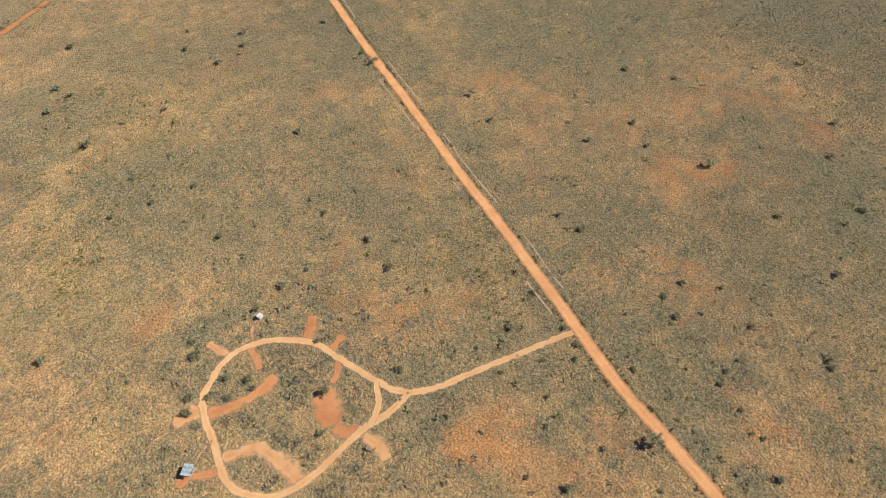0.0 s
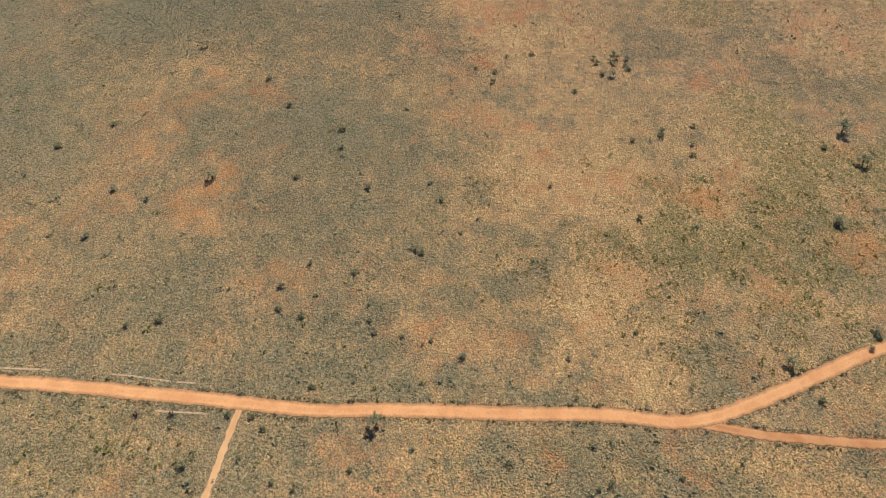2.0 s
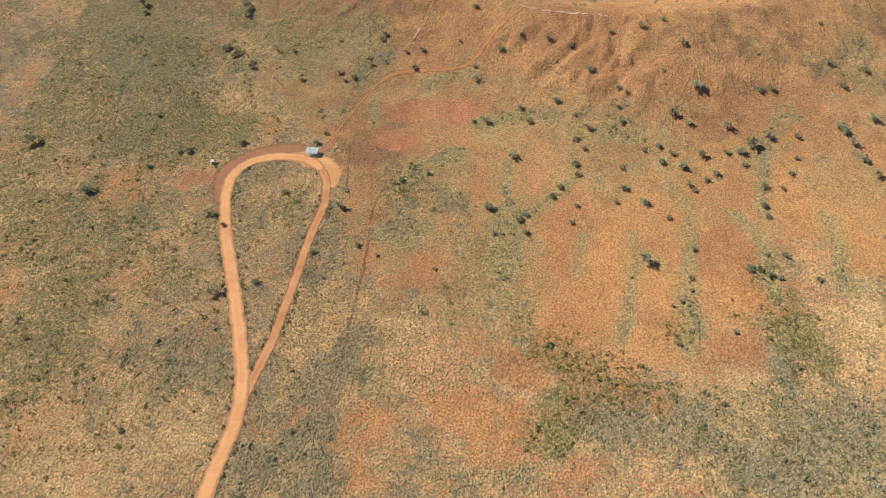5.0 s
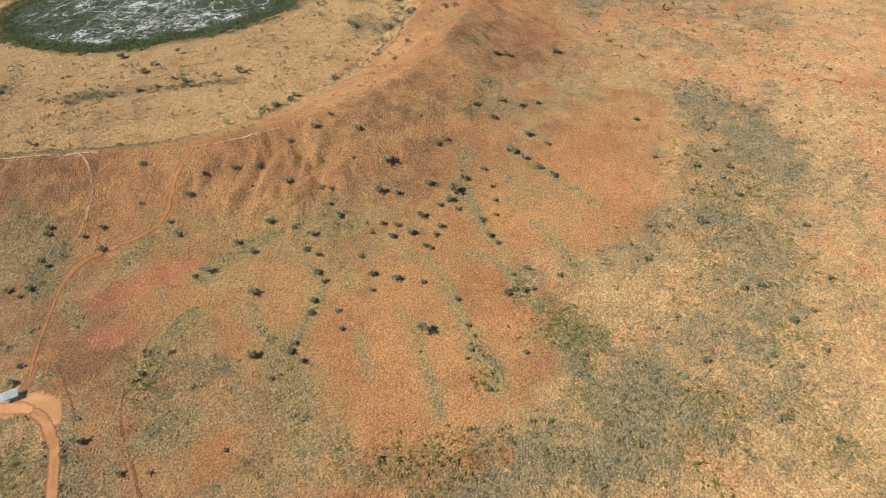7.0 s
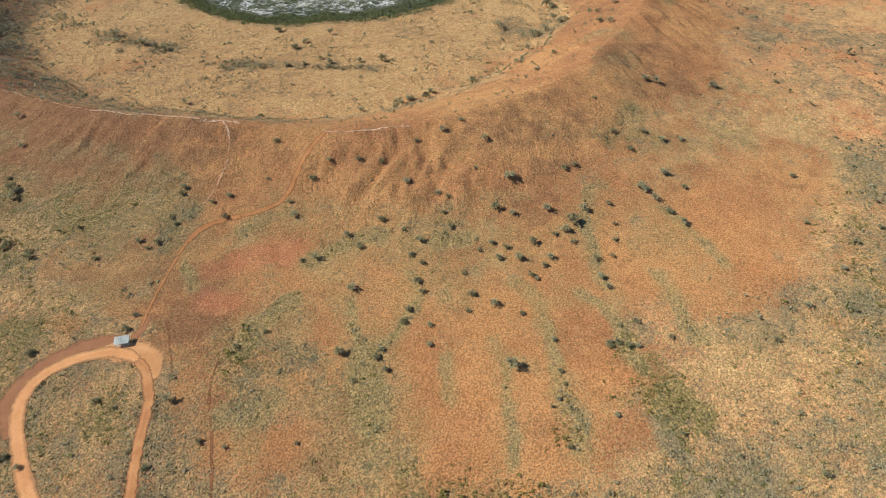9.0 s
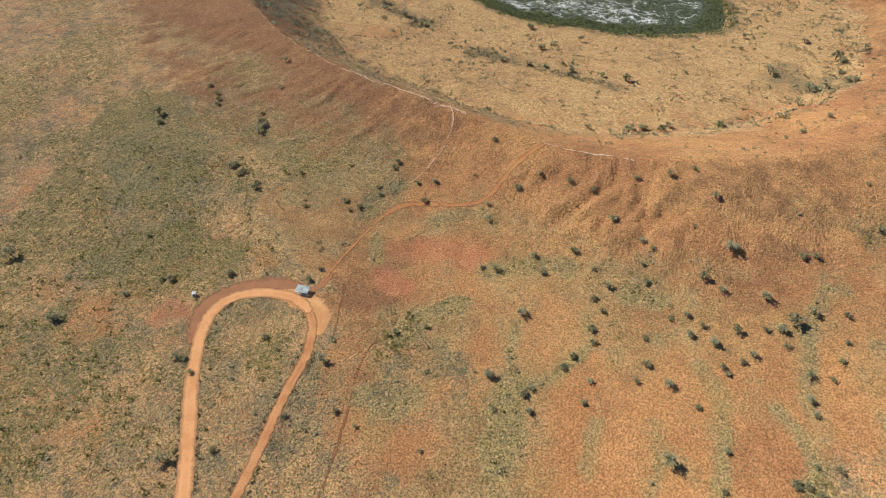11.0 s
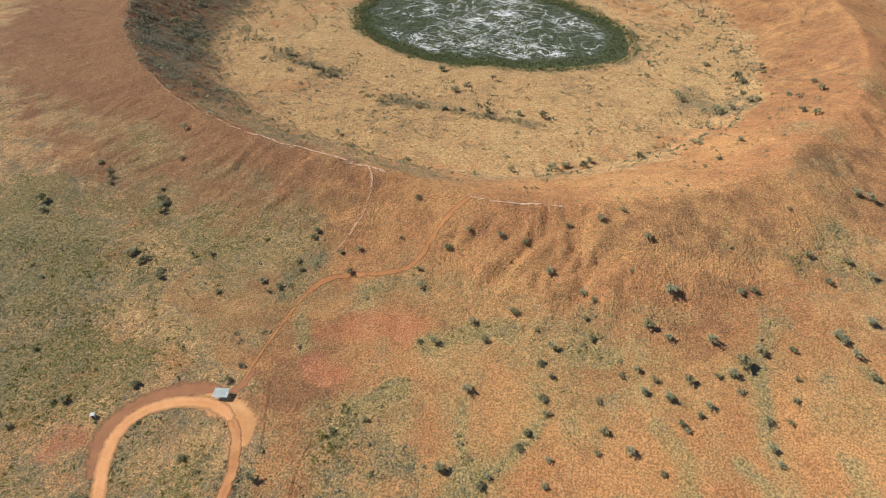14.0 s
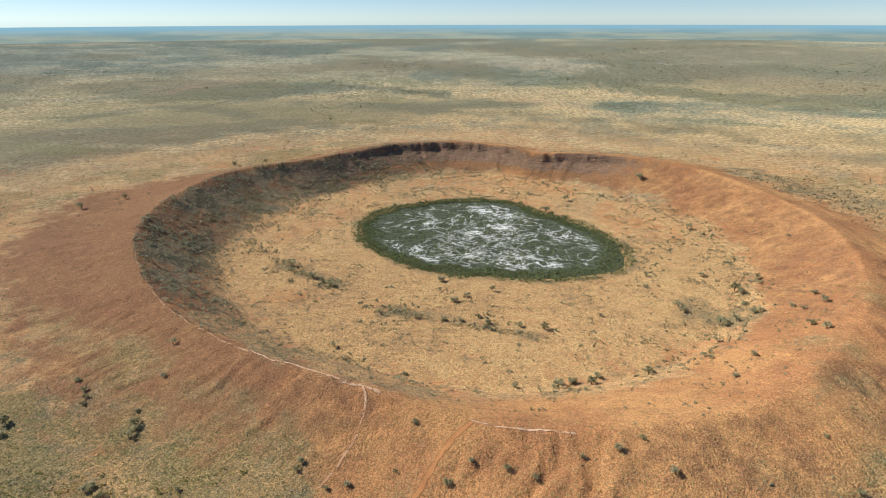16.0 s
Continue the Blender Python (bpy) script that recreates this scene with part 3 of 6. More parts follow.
def bands(x, y, rows, solid=0.5):
    """The share of ground under bands of one kind, with ragged edges."""
    flat_x, flat_y = np.ravel(x), np.ravel(y)
    total = np.zeros(flat_x.shape)
    for strength, w, points in rows:
        p = smooth_line(points, 0.3 * w)
        lo, hi = p.min(0) - 1.8 * w, p.max(0) + 1.8 * w
        at = np.flatnonzero((flat_x > lo[0]) & (flat_x < hi[0]) & (flat_y > lo[1]) & (flat_y < hi[1]))
        if not len(at):
            continue
        u, v = flat_x[at], flat_y[at]
        near = np.full(u.shape, 1e9)
        for q in p:
            near = np.minimum(near, np.hypot(u - q[0], v - q[1]))
        wob = (1.9 * (fbm(u, v, max(1.2 * w, 10), 9.0, 5) - 0.5) + 0.9 * (fbm(u, v, 16, 19.0, 4) - 0.5)) * min(1, 1.5 - solid)
        broken = solid + (1 - solid) * step(0.36, 0.58, fbm(u, v, 20, 61.0, 4))
        total[at] = np.maximum(total[at], strength * broken * (1 - step(0.25 + 0.35 * (solid > 0.8), 1.3 - 0.2 * (solid > 0.8), near / w + wob)))
    return total.reshape(np.shape(x))


def lie_of_cover(x, y):
    """Shares of bare red earth, straw-coloured grass, grey-green scrub; and of salt, rock and dark brush."""
    x, y = np.asarray(x, float), np.asarray(y, float)
    deg, r = bearing(x, y)
    rc, rf = crest_r(deg), floor_r(deg)
    away = step(700, 1700, np.hypot(x - 50, y - 450))
    n1, n2, n3 = (fbm(x, y, near, s, 5) * (1 - away) + fbm(x * 0.6, y, wide, s, 6) * away for near, wide, s in ((80, 520, 11.0), (60, 900, 13.0), (30, 300, 15.0)))
    bare = (0.20 + 0.42 * step(0.45, 0.72, n3)) * (1 - 0.8 * away)
    straw = 0.24 + (0.6 + 0.3 * away) * step(0.38, 0.72 - 0.14 * away, n1)
    scrub = 0.05 + 0.28 * step(0.38, 0.75, n2) + (0.1 + 0.9 * step(0.42, 0.56, n2)) * away
    south = step(40, -90, y)
    straw, scrub = straw * (1 - 0.45 * south), scrub + 0.30 * south
    edge = np.full(np.shape(x), 1e9)
    for line, w in ROAD_LINES.values():
        for q in line[::3]:
            edge = np.minimum(edge, np.hypot(x - q[0], y - q[1]))
    scrub = np.maximum(scrub, 0.75 * np.exp(-(edge / 26) ** 2) * step(0.3, 0.6, n3))
    # a ring of pale grass round the far side of the crater
    bare, scrub = bare * (1 - 0.45 * south), scrub + 0.25 * south * step(-160, -380, x)
    ring = np.exp(-((r - 1.4 * rc) / 170) ** 2) * step(-60, 60, y - CENTRE[1] + 100)
    straw, scrub = np.maximum(straw, ring * 0.85), scrub * (1 - 0.8 * ring)
    # the red flanks of the crater
    out = r - rc
    inner = (r - rf) / np.maximum(rc - rf, 1)
    shelf = 0.72 * step(-150, -125, deg) * (1 - step(-98, -86, deg))
    flank = step(shelf, shelf + 0.4, inner + 0.5 * (n3 - 0.5)) * (1 - step(45 + 20 * west_flank(deg) + 50 * step(152, 168, np.abs(deg)), 120 + 60 * near_flank(deg) + 50 * west_flank(deg) + 60 * step(152, 168, np.abs(deg)), out + 120 * (n3 - 0.5)))
    fan = np.maximum(0.8 * patch(x, y, FAN), bands(x, y, FAN_BANDS, 0.9))
    bare = np.maximum(bare * (1 - flank), flank * (0.85 + 0.5 * (n3 - 0.5)))
    bare, scrub, straw = np.maximum(bare, fan * (0.72 + 0.28 * step(0.38, 0.6, fbm(x, y, 24, 63.0, 4)))), scrub * (1 - 0.9 * fan), straw * (1 - fan) + 0.15 * fan
    scrub = scrub * (1 - 0.8 * flank)
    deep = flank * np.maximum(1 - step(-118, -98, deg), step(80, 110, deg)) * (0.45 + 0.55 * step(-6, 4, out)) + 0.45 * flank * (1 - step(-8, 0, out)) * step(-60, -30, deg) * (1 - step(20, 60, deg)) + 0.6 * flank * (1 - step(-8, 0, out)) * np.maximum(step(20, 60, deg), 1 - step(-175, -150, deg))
    straw = straw * (1 - flank * 0.8)
    # straw-coloured crater floor
    inside = 1 - step(-25, 30, r - rf + 50 * (n3 - 0.5))
    straw = straw * (1 - inside) + inside * (0.95 + 0.5 * (n3 - 0.5))
    scrub = scrub * (1 - inside * 0.85)
    bare = bare * (1 - inside * 0.85) + inside * (0.16 * step(0.47, 0.62, n1) + 0.3 * step(-60, 120, y - CENTRE[1]) * step(0.36, 0.6, n3))
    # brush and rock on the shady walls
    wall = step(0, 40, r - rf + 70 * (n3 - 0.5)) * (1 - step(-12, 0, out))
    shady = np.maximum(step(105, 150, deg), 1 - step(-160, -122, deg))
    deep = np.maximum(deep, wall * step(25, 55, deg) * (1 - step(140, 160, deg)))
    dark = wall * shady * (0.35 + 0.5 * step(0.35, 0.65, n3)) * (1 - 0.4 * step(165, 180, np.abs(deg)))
    rocky = wall * (0.7 + 0.3 * step(0.8, 0.86, inner)) * step(28, 58, deg) * (1 - step(135, 160, deg)) * step(0.35, 0.6, inner)
    open_ground = np.where(r < rc, 0.0, step(0, 15, out))
    green = patch(x, y, GREEN) * open_ground
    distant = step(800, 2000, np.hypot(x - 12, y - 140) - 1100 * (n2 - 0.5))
    # lake
    lr = r / lake_r(deg) + 0.08 * (n3 - 0.5)
    lake = 1 - step(0.97, 1.0, lr)
    salt = 1 - step(0.78, 0.90, lr + 0.06 * step(-150, -110, deg) * (1 - step(-60, -20, deg)) - 0.07 * step(50, 90, deg) * (1 - step(110, 150, deg)))
    scrub = np.maximum(scrub, 0.85 * np.exp(-((lr - 1.05) / 0.04) ** 2))
    scrub = np.maximum(scrub, 0.45 * patch(x, y, SCRUB_WEST + SCRUB_SOUTH) * open_ground)
    bare = np.maximum(bare, patch(x, y, BARE_PLAIN))
    orange, tan, worn, wine, thick, lush, wet, grass, brown = (bands(x, y, rows, 0.95 if rows is WORN_BANDS or rows is WINE_BANDS else 0.85 if rows is GREEN_BANDS else 0.5) for rows in (ORANGE_BANDS, TAN_BANDS, WORN_BANDS, WINE_BANDS, SCRUB_BANDS, GREEN_BANDS, WET_BANDS, GRASS_BANDS, DEEP_BANDS))
    vein = bands(x, y, VEIN_BANDS, 0.95)
    wet = np.maximum(0.6 * wet, vein)
    grown = np.maximum.reduce([tan * (1 - 0.4 * fan), 0.9 * thick, lush, 0.65 * wet, vein, 0.7 * grass])
    plain = 1 - np.maximum(flank, fan)
    west = step(-90, -150, x) * step(150, 230, y) * open_ground * (1 - flank)
    green = np.maximum(green, west * (0.14 + 0.5 * step(0.42, 0.6, n1)))
    naked = np.maximum.reduce([orange * (1 - 0.45 * plain), worn, wine]) * (1 - 0.85 * step(900, 1300, np.hypot(x - 12, y - 140)))
    bare = np.maximum(bare * (1 - 0.85 * grown), naked)
    straw = np.maximum.reduce([straw * (1 - 0.8 * np.maximum(naked, thick)), 0.95 * tan, 0.5 * wet, 0.25 * grass])
    scrub = np.maximum.reduce([scrub * (1 - 0.85 * np.maximum(naked, tan)), 0.8 * thick, 0.35 * wet])
    green = np.maximum.reduce([green * (1 - 0.8 * np.maximum.reduce([naked, tan, thick])), lush, 0.35 * wet, 0.6 * grass])
    bare = bare * (1 - 0.6 * green)
    deep = np.maximum(deep * (1 - 0.7 * np.maximum(grown, orange)), brown)
    fan = np.maximum(fan * (1 - flank), 0.8 * orange)
    distant = distant * (1 - 0.35 * wine * step(1500, 1000, np.hypot(x, y)))
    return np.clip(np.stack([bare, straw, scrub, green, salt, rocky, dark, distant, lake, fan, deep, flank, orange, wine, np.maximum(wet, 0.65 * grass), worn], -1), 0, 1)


# the cover of the nearer ground, kept as a table
TABLE_LO, TABLE_STEP = np.array([-470.0, -490.0]), 2.5
TX, TY = np.meshgrid(np.arange(TABLE_LO[0], 571, TABLE_STEP), np.arange(TABLE_LO[1], 1431, TABLE_STEP), indexing="ij")
TABLE = lie_of_cover(TX, TY)


def cover(x, y):
    """Ground cover in four groups of four shares: plain, crater, slope, colour of the soil."""
    x, y = np.asarray(x, float), np.asarray(y, float)
    u, v = (np.ravel(x) - TABLE_LO[0]) / TABLE_STEP, (np.ravel(y) - TABLE_LO[1]) / TABLE_STEP
    inside = (u >= 0) & (v >= 0) & (u < TABLE.shape[0] - 1.01) & (v < TABLE.shape[1] - 1.01)
    total = np.zeros((u.size, TABLE.shape[2]))
    if not inside.all():
        total[~inside] = lie_of_cover(np.ravel(x)[~inside], np.ravel(y)[~inside])
    i, j = u[inside].astype(int), v[inside].astype(int)
    a, b = (u[inside] - i)[:, None], (v[inside] - j)[:, None]
    total[inside] = (TABLE[i, j] * (1 - a) + TABLE[i + 1, j] * a) * (1 - b) + (TABLE[i, j + 1] * (1 - a) + TABLE[i + 1, j + 1] * a) * b
    total = total.reshape(*np.shape(x), TABLE.shape[2])
    return total[..., :4], total[..., 4:8], total[..., 8:12], total[..., 12:]


def radial(x, y):
    """Coordinates that run round the rim and down its slopes, for rills and beds."""
    deg, r = bearing(x, y)
    bend = np.radians(deg + 3.0 * (fbm(x, y, 60, 8.0, 2) - 0.5) + 1.6 * (fbm(x, y, 18, 9.0, 3) - 0.5))
    return np.stack([420 * np.cos(bend), 420 * np.sin(bend), 0.26 * r, np.ones_like(r)], -1)


# ---- materials ----
def material(name, rough=0.95):
    m = bpy.data.materials.new(name)
    m.use_nodes = True
    b = m.node_tree.nodes["Principled BSDF"]
    b.inputs["Roughness"].default_value = rough
    b.inputs["Specular IOR Level"].default_value = 0.15
    b.inputs["Diffuse Roughness"].default_value = 0.38
    return m, m.node_tree, b


class Nodes:
    """Short ways to wire a node material."""
    def __init__(self, tree):
        self.tree = tree
        self.place = tree.nodes.new("ShaderNodeNewGeometry").outputs["Position"]

    def put(self, socket, value):
        if isinstance(value, bpy.types.NodeSocket):
            self.tree.links.new(value, socket)
        elif isinstance(value, tuple) and len(value) == 3 and socket.type == "RGBA":
            socket.default_value = (*value, 1)
        else:
            socket.default_value = value

    def noise(self, scale, detail=3.0, rough=0.55, where=None, distort=0.0):
        n = self.tree.nodes.new("ShaderNodeTexNoise")
        self.put(n.inputs["Vector"], where or self.place)
        n.inputs["Scale"].default_value, n.inputs["Detail"].default_value = scale, detail
        n.inputs["Roughness"].default_value, n.inputs["Distortion"].default_value = rough, distort
        return n.outputs["Fac"]

    def ramp(self, value, a, b, lo=0.0, hi=1.0):
        n = self.tree.nodes.new("ShaderNodeMapRange")
        n.interpolation_type = "SMOOTHSTEP"
        for s, v in zip(n.inputs, (value, a, b, lo, hi)):
            self.put(s, v)
        return n.outputs[0]

    def math(self, op, a, b=0.0):
        n = self.tree.nodes.new("ShaderNodeMath")
        n.operation = op
        self.put(n.inputs[0], a), self.put(n.inputs[1], b)
        return n.outputs[0]

    def mix(self, f, a, b):
        n = self.tree.nodes.new("ShaderNodeMix")
        n.data_type = "RGBA"
        for s, v in zip((n.inputs[0], n.inputs[6], n.inputs[7]), (f, a, b)):
            self.put(s, v)
        return n.outputs[2]

    def scale(self, colour, value):
        n = self.tree.nodes.new("ShaderNodeVectorMath")
        n.operation = "SCALE"
        self.tree.links.new(colour, n.inputs[0])
        self.put(n.inputs["Scale"], value)
        return n.outputs[0]

    def attribute(self, name):
        n = self.tree.nodes.new("ShaderNodeAttribute")
        n.attribute_name = name
        s = self.tree.nodes.new("ShaderNodeSeparateColor")
        self.tree.links.new(n.outputs["Color"], s.inputs[0])
        return s.outputs

    def vector(self, name):
        n = self.tree.nodes.new("ShaderNodeAttribute")
        n.attribute_name = name
        return n.outputs["Vector"], n.outputs["Alpha"]

    def bump(self, value, strength, distance, bsdf):
        n = self.tree.nodes.new("ShaderNodeBump")
        n.inputs["Strength"].default_value, n.inputs["Distance"].default_value = strength, distance
        self.put(n.inputs["Height"], value)
        self.tree.links.new(n.outputs[0], bsdf.inputs["Normal"])


RED, RED_DEEP, ORANGE, SAND = (0.40, 0.190, 0.082), (0.22, 0.113, 0.060), (0.51, 0.274, 0.112), (0.56, 0.33, 0.15)


def stops(n, value, rows):
    """A colour ramp with the given places and colours."""
    r = n.tree.nodes.new("ShaderNodeValToRGB")
    while len(r.color_ramp.elements) < len(rows):
        r.color_ramp.elements.new(1.0)
    for e, (at, colour) in zip(r.color_ramp.elements, rows):
        e.position, e.color = at, (*colour, 1)
    n.put(r.inputs[0], value)
    return r.outputs[0]


def ground_material():
    m, tree, b = material("red_earth_and_grass")
    n = Nodes(tree)
    bare, straw, scrub = n.attribute("cover")[:3]
    salt, rock, dark = n.attribute("cover_low")[:3]
    lake, fan, deep = n.attribute("cover_wet")[:3]
    shift = tree.nodes.new("ShaderNodeVectorMath")
    shift.operation = "ADD"
    shift.inputs[1].default_value = (311.0, 127.0, 40.0)
    tree.links.new(n.place, shift.inputs[0])
    fine = n.noise(0.6, 2, 0.6)
    patchy, other = n.noise(0.07, 5, 0.72), n.noise(0.06, 5, 0.7, shift.outputs[0])
    wide = n.noise(0.012, 5, 0.6, shift.outputs[0])

    def add(*terms):
        total = 0.0
        for value, k in terms:
            total = n.math("ADD", total, n.math("MULTIPLY", value, k))
        return total

    # dry plain: grey scrub, tan litter, straw
    broad = n.noise(0.0045, 8, 0.68)
    streak, slope = n.vector("radial")[0], n.vector("cover_wet")[1]
    rill = n.math("ABSOLUTE", n.math("SUBTRACT", n.noise(0.13, 5, 0.68, streak), 0.5))
    gullied = n.math("MULTIPLY", slope, n.ramp(n.noise(0.02, 3), 0.35, 0.65, 0.15, 1.0))
    v = n.math("ADD", add((patchy, 0.85), (broad, 0.5), (straw, 0.20), (scrub, -0.06), (fine, 0.3), (n.noise(0.3, 3, 0.65, shift.outputs[0]), 0.5)), -0.6)
    col = stops(n, v, ((0.24, (0.13, 0.118, 0.068)), (0.38, (0.21, 0.172, 0.10)), (0.49, (0.35, 0.24, 0.125)), (0.60, (0.52, 0.315, 0.143)), (0.78, (0.60, 0.40, 0.185))))
    thicket = n.ramp(n.math("ADD", n.math("SUBTRACT", scrub, n.math("MULTIPLY", straw, 0.3)), add((n.math("SUBTRACT", other, 0.5), 2.0), (n.math("SUBTRACT", fine, 0.5), 0.8))), 0.22, 1.0)
    col = n.mix(n.math("MULTIPLY", thicket, 0.8), col, stops(n, n.math("ADD", add((patchy, 0.7), (fine, 0.6)), -0.15), ((0.34, (0.105, 0.105, 0.058)), (0.5, (0.175, 0.162, 0.10)), (0.68, (0.30, 0.245, 0.145)))))
    lush = n.vector("cover")[1]
    lush = n.ramp(n.math("ADD", lush, add((n.math("SUBTRACT", other, 0.5), 0.9), (n.math("SUBTRACT", n.noise(0.22, 4, 0.7), 0.5), 2.0))), 0.4, 0.75)
    col = n.mix(n.math("MULTIPLY", lush, 0.75), col, n.mix(n.ramp(fine, 0.38, 0.62), (0.11, 0.115, 0.038), (0.29, 0.235, 0.09)))
    # the grey-green country far off, with haze tinted into its colours
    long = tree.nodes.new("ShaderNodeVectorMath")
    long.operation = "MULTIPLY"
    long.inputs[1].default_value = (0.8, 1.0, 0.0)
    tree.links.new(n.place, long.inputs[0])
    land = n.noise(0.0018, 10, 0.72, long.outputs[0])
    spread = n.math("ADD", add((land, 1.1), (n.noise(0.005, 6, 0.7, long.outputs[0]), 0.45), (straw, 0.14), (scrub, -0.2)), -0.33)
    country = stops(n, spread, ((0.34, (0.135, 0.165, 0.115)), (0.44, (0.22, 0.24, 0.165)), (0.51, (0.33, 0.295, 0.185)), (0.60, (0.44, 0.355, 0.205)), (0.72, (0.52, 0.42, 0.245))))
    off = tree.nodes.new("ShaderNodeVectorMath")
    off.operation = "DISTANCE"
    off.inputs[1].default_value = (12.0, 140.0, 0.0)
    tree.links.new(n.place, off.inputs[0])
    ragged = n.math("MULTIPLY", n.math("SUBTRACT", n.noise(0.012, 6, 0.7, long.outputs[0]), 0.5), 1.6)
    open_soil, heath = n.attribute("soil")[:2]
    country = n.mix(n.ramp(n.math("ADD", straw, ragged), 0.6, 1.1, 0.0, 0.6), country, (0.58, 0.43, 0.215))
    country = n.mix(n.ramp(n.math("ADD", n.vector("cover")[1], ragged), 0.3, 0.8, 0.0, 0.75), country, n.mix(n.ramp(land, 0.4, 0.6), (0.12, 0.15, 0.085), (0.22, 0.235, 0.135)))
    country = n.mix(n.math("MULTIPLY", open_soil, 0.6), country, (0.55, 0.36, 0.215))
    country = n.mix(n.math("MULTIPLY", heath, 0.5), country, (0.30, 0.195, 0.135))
    # farthest ground: a blue-green put into the colour for haze
    hazed_wood = n.mix(n.ramp(spread, 0.4, 0.62), (0.135, 0.19, 0.165), (0.31, 0.33, 0.25))
    country = n.mix(n.ramp(off.outputs["Value"], 1900.0, 3600.0, 0.0, 0.85), country, hazed_wood)
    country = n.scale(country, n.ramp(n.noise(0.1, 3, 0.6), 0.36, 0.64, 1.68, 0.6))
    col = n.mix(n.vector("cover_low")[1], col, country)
    # red earth
    soil = n.mix(n.ramp(wide, 0.38, 0.62), RED, ORANGE)
    soil = n.mix(n.math("MULTIPLY", fan, n.ramp(wide, 0.3, 0.7, 0.9, 0.5)), soil, n.mix(n.ramp(n.noise(0.016, 5, 0.6), 0.42, 0.58), RED, n.mix(n.ramp(wide, 0.35, 0.6), ORANGE, (0.53, 0.285, 0.115))))
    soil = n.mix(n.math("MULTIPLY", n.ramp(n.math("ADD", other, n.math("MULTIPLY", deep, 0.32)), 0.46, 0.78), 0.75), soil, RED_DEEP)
    soil = n.mix(n.ramp(patchy, 0.52, 0.72, 0, 0.35), soil, ORANGE)
    worn = n.mix(n.ramp(wide, 0.38, 0.62), (0.47, 0.21, 0.09), (0.55, 0.28, 0.125))
    soil = n.mix(n.ramp(n.math("ADD", n.math("ADD", slope, fan), deep), 0.1, 0.6), worn, soil)
    soil = n.mix(n.math("MULTIPLY", gullied, n.ramp(rill, 0.0, 0.06, 0.3, 0.0)), soil, RED_DEEP)
    soil = n.mix(n.math("MULTIPLY", slope, n.ramp(n.noise(0.3, 3, 0.65, streak), 0.5, 0.7, 0.0, 0.16)), soil, SAND)
    orange, wine = n.attribute("soil")[:2]
    pale = n.mix(n.ramp(patchy, 0.4, 0.6), (0.49, 0.23, 0.088), (0.56, 0.285, 0.115))
    soil = n.mix(n.math("MULTIPLY", orange, n.ramp(other, 0.35, 0.6, 0.2, 0.85)), soil, pale)
    soil = n.mix(n.math("MULTIPLY", wine, n.ramp(patchy, 0.35, 0.6, 0.5, 1.0)), soil, (0.37, 0.165, 0.09))
    soil = n.mix(n.math("MULTIPLY", n.vector("soil")[1], 0.85), soil, n.mix(n.ramp(patchy, 0.4, 0.6), (0.44, 0.18, 0.085), (0.50, 0.235, 0.11)))
    bare = n.math("ADD", bare, n.math("MULTIPLY", n.math("MAXIMUM", slope, fan), n.math("SUBTRACT", 0.35, n.math("MULTIPLY", n.attribute("soil")[2], 0.4))))
    col = n.mix(n.ramp(n.math("ADD", bare, add((n.math("SUBTRACT", other, 0.5), 2.0), (n.math("SUBTRACT", fine, 0.5), 0.9))), 0.15, 0.9), col, soil)
    moist = n.math("MULTIPLY", n.attribute("soil")[2], n.ramp(n.noise(0.25, 4, 0.65), 0.3, 0.55, 0.4, 0.9))
    col = n.mix(moist, col, n.mix(slope, n.mix(n.ramp(fine, 0.4, 0.62), (0.24, 0.195, 0.08), (0.41, 0.315, 0.14)), n.mix(n.ramp(fine, 0.4, 0.62), (0.20, 0.142, 0.062), (0.34, 0.232, 0.105))))
    grit = n.noise(1.0, 2, 0.6, shift.outputs[0])
    col = n.scale(col, n.ramp(grit, 0.33, 0.67, 1.32, 0.66))
    col = n.scale(col, n.ramp(n.noise(0.33, 3, 0.7, shift.outputs[0]), 0.3, 0.7, n.math("ADD", 1.16, n.math("MULTIPLY", fan, -0.1)), n.math("ADD", 0.84, n.math("MULTIPLY", fan, 0.1))))
    # low hummocks of grass, close or far apart
    thick = add((scrub, 0.20), (bare, -0.2))
    grown = n.ramp(n.math("ADD", n.noise(0.62, 3, 0.62), thick), 0.53, 0.62)
    lot = n.noise(0.4, 2, 0.5, shift.outputs[0])
    clump = n.mix(n.ramp(n.math("ADD", lot, n.math("MULTIPLY", straw, 0.12)), 0.38, 0.62), (0.23, 0.19, 0.085), (0.56, 0.385, 0.175))
    clump = n.mix(n.math("MULTIPLY", scrub, 0.75), clump, n.mix(n.ramp(lot, 0.35, 0.65), (0.135, 0.128, 0.07), (0.29, 0.25, 0.15)))
    col = n.mix(n.math("MULTIPLY", grown, 0.55), col, clump)
    # crater walls
    strata = tree.nodes.new("ShaderNodeVectorMath")
    strata.operation = "MULTIPLY"
    strata.inputs[1].default_value = (0.12, 0.12, 0.9)
    tree.links.new(n.place, strata.inputs[0])
    beds = n.noise(0.5, 4, 0.6, strata.outputs[0])
    stone = stops(n, n.math("ADD", add((beds, 0.35), (other, 0.5), (n.noise(0.25, 5, 0.7), 0.45)), -0.15), ((0.34, (0.12, 0.09, 0.07)), (0.46, (0.21, 0.14, 0.095)), (0.64, (0.34, 0.205, 0.125))))
    col = n.mix(n.ramp(n.math("ADD", rock, add((n.math("SUBTRACT", other, 0.5), 1.5))), 0.3, 0.7), col, stone)
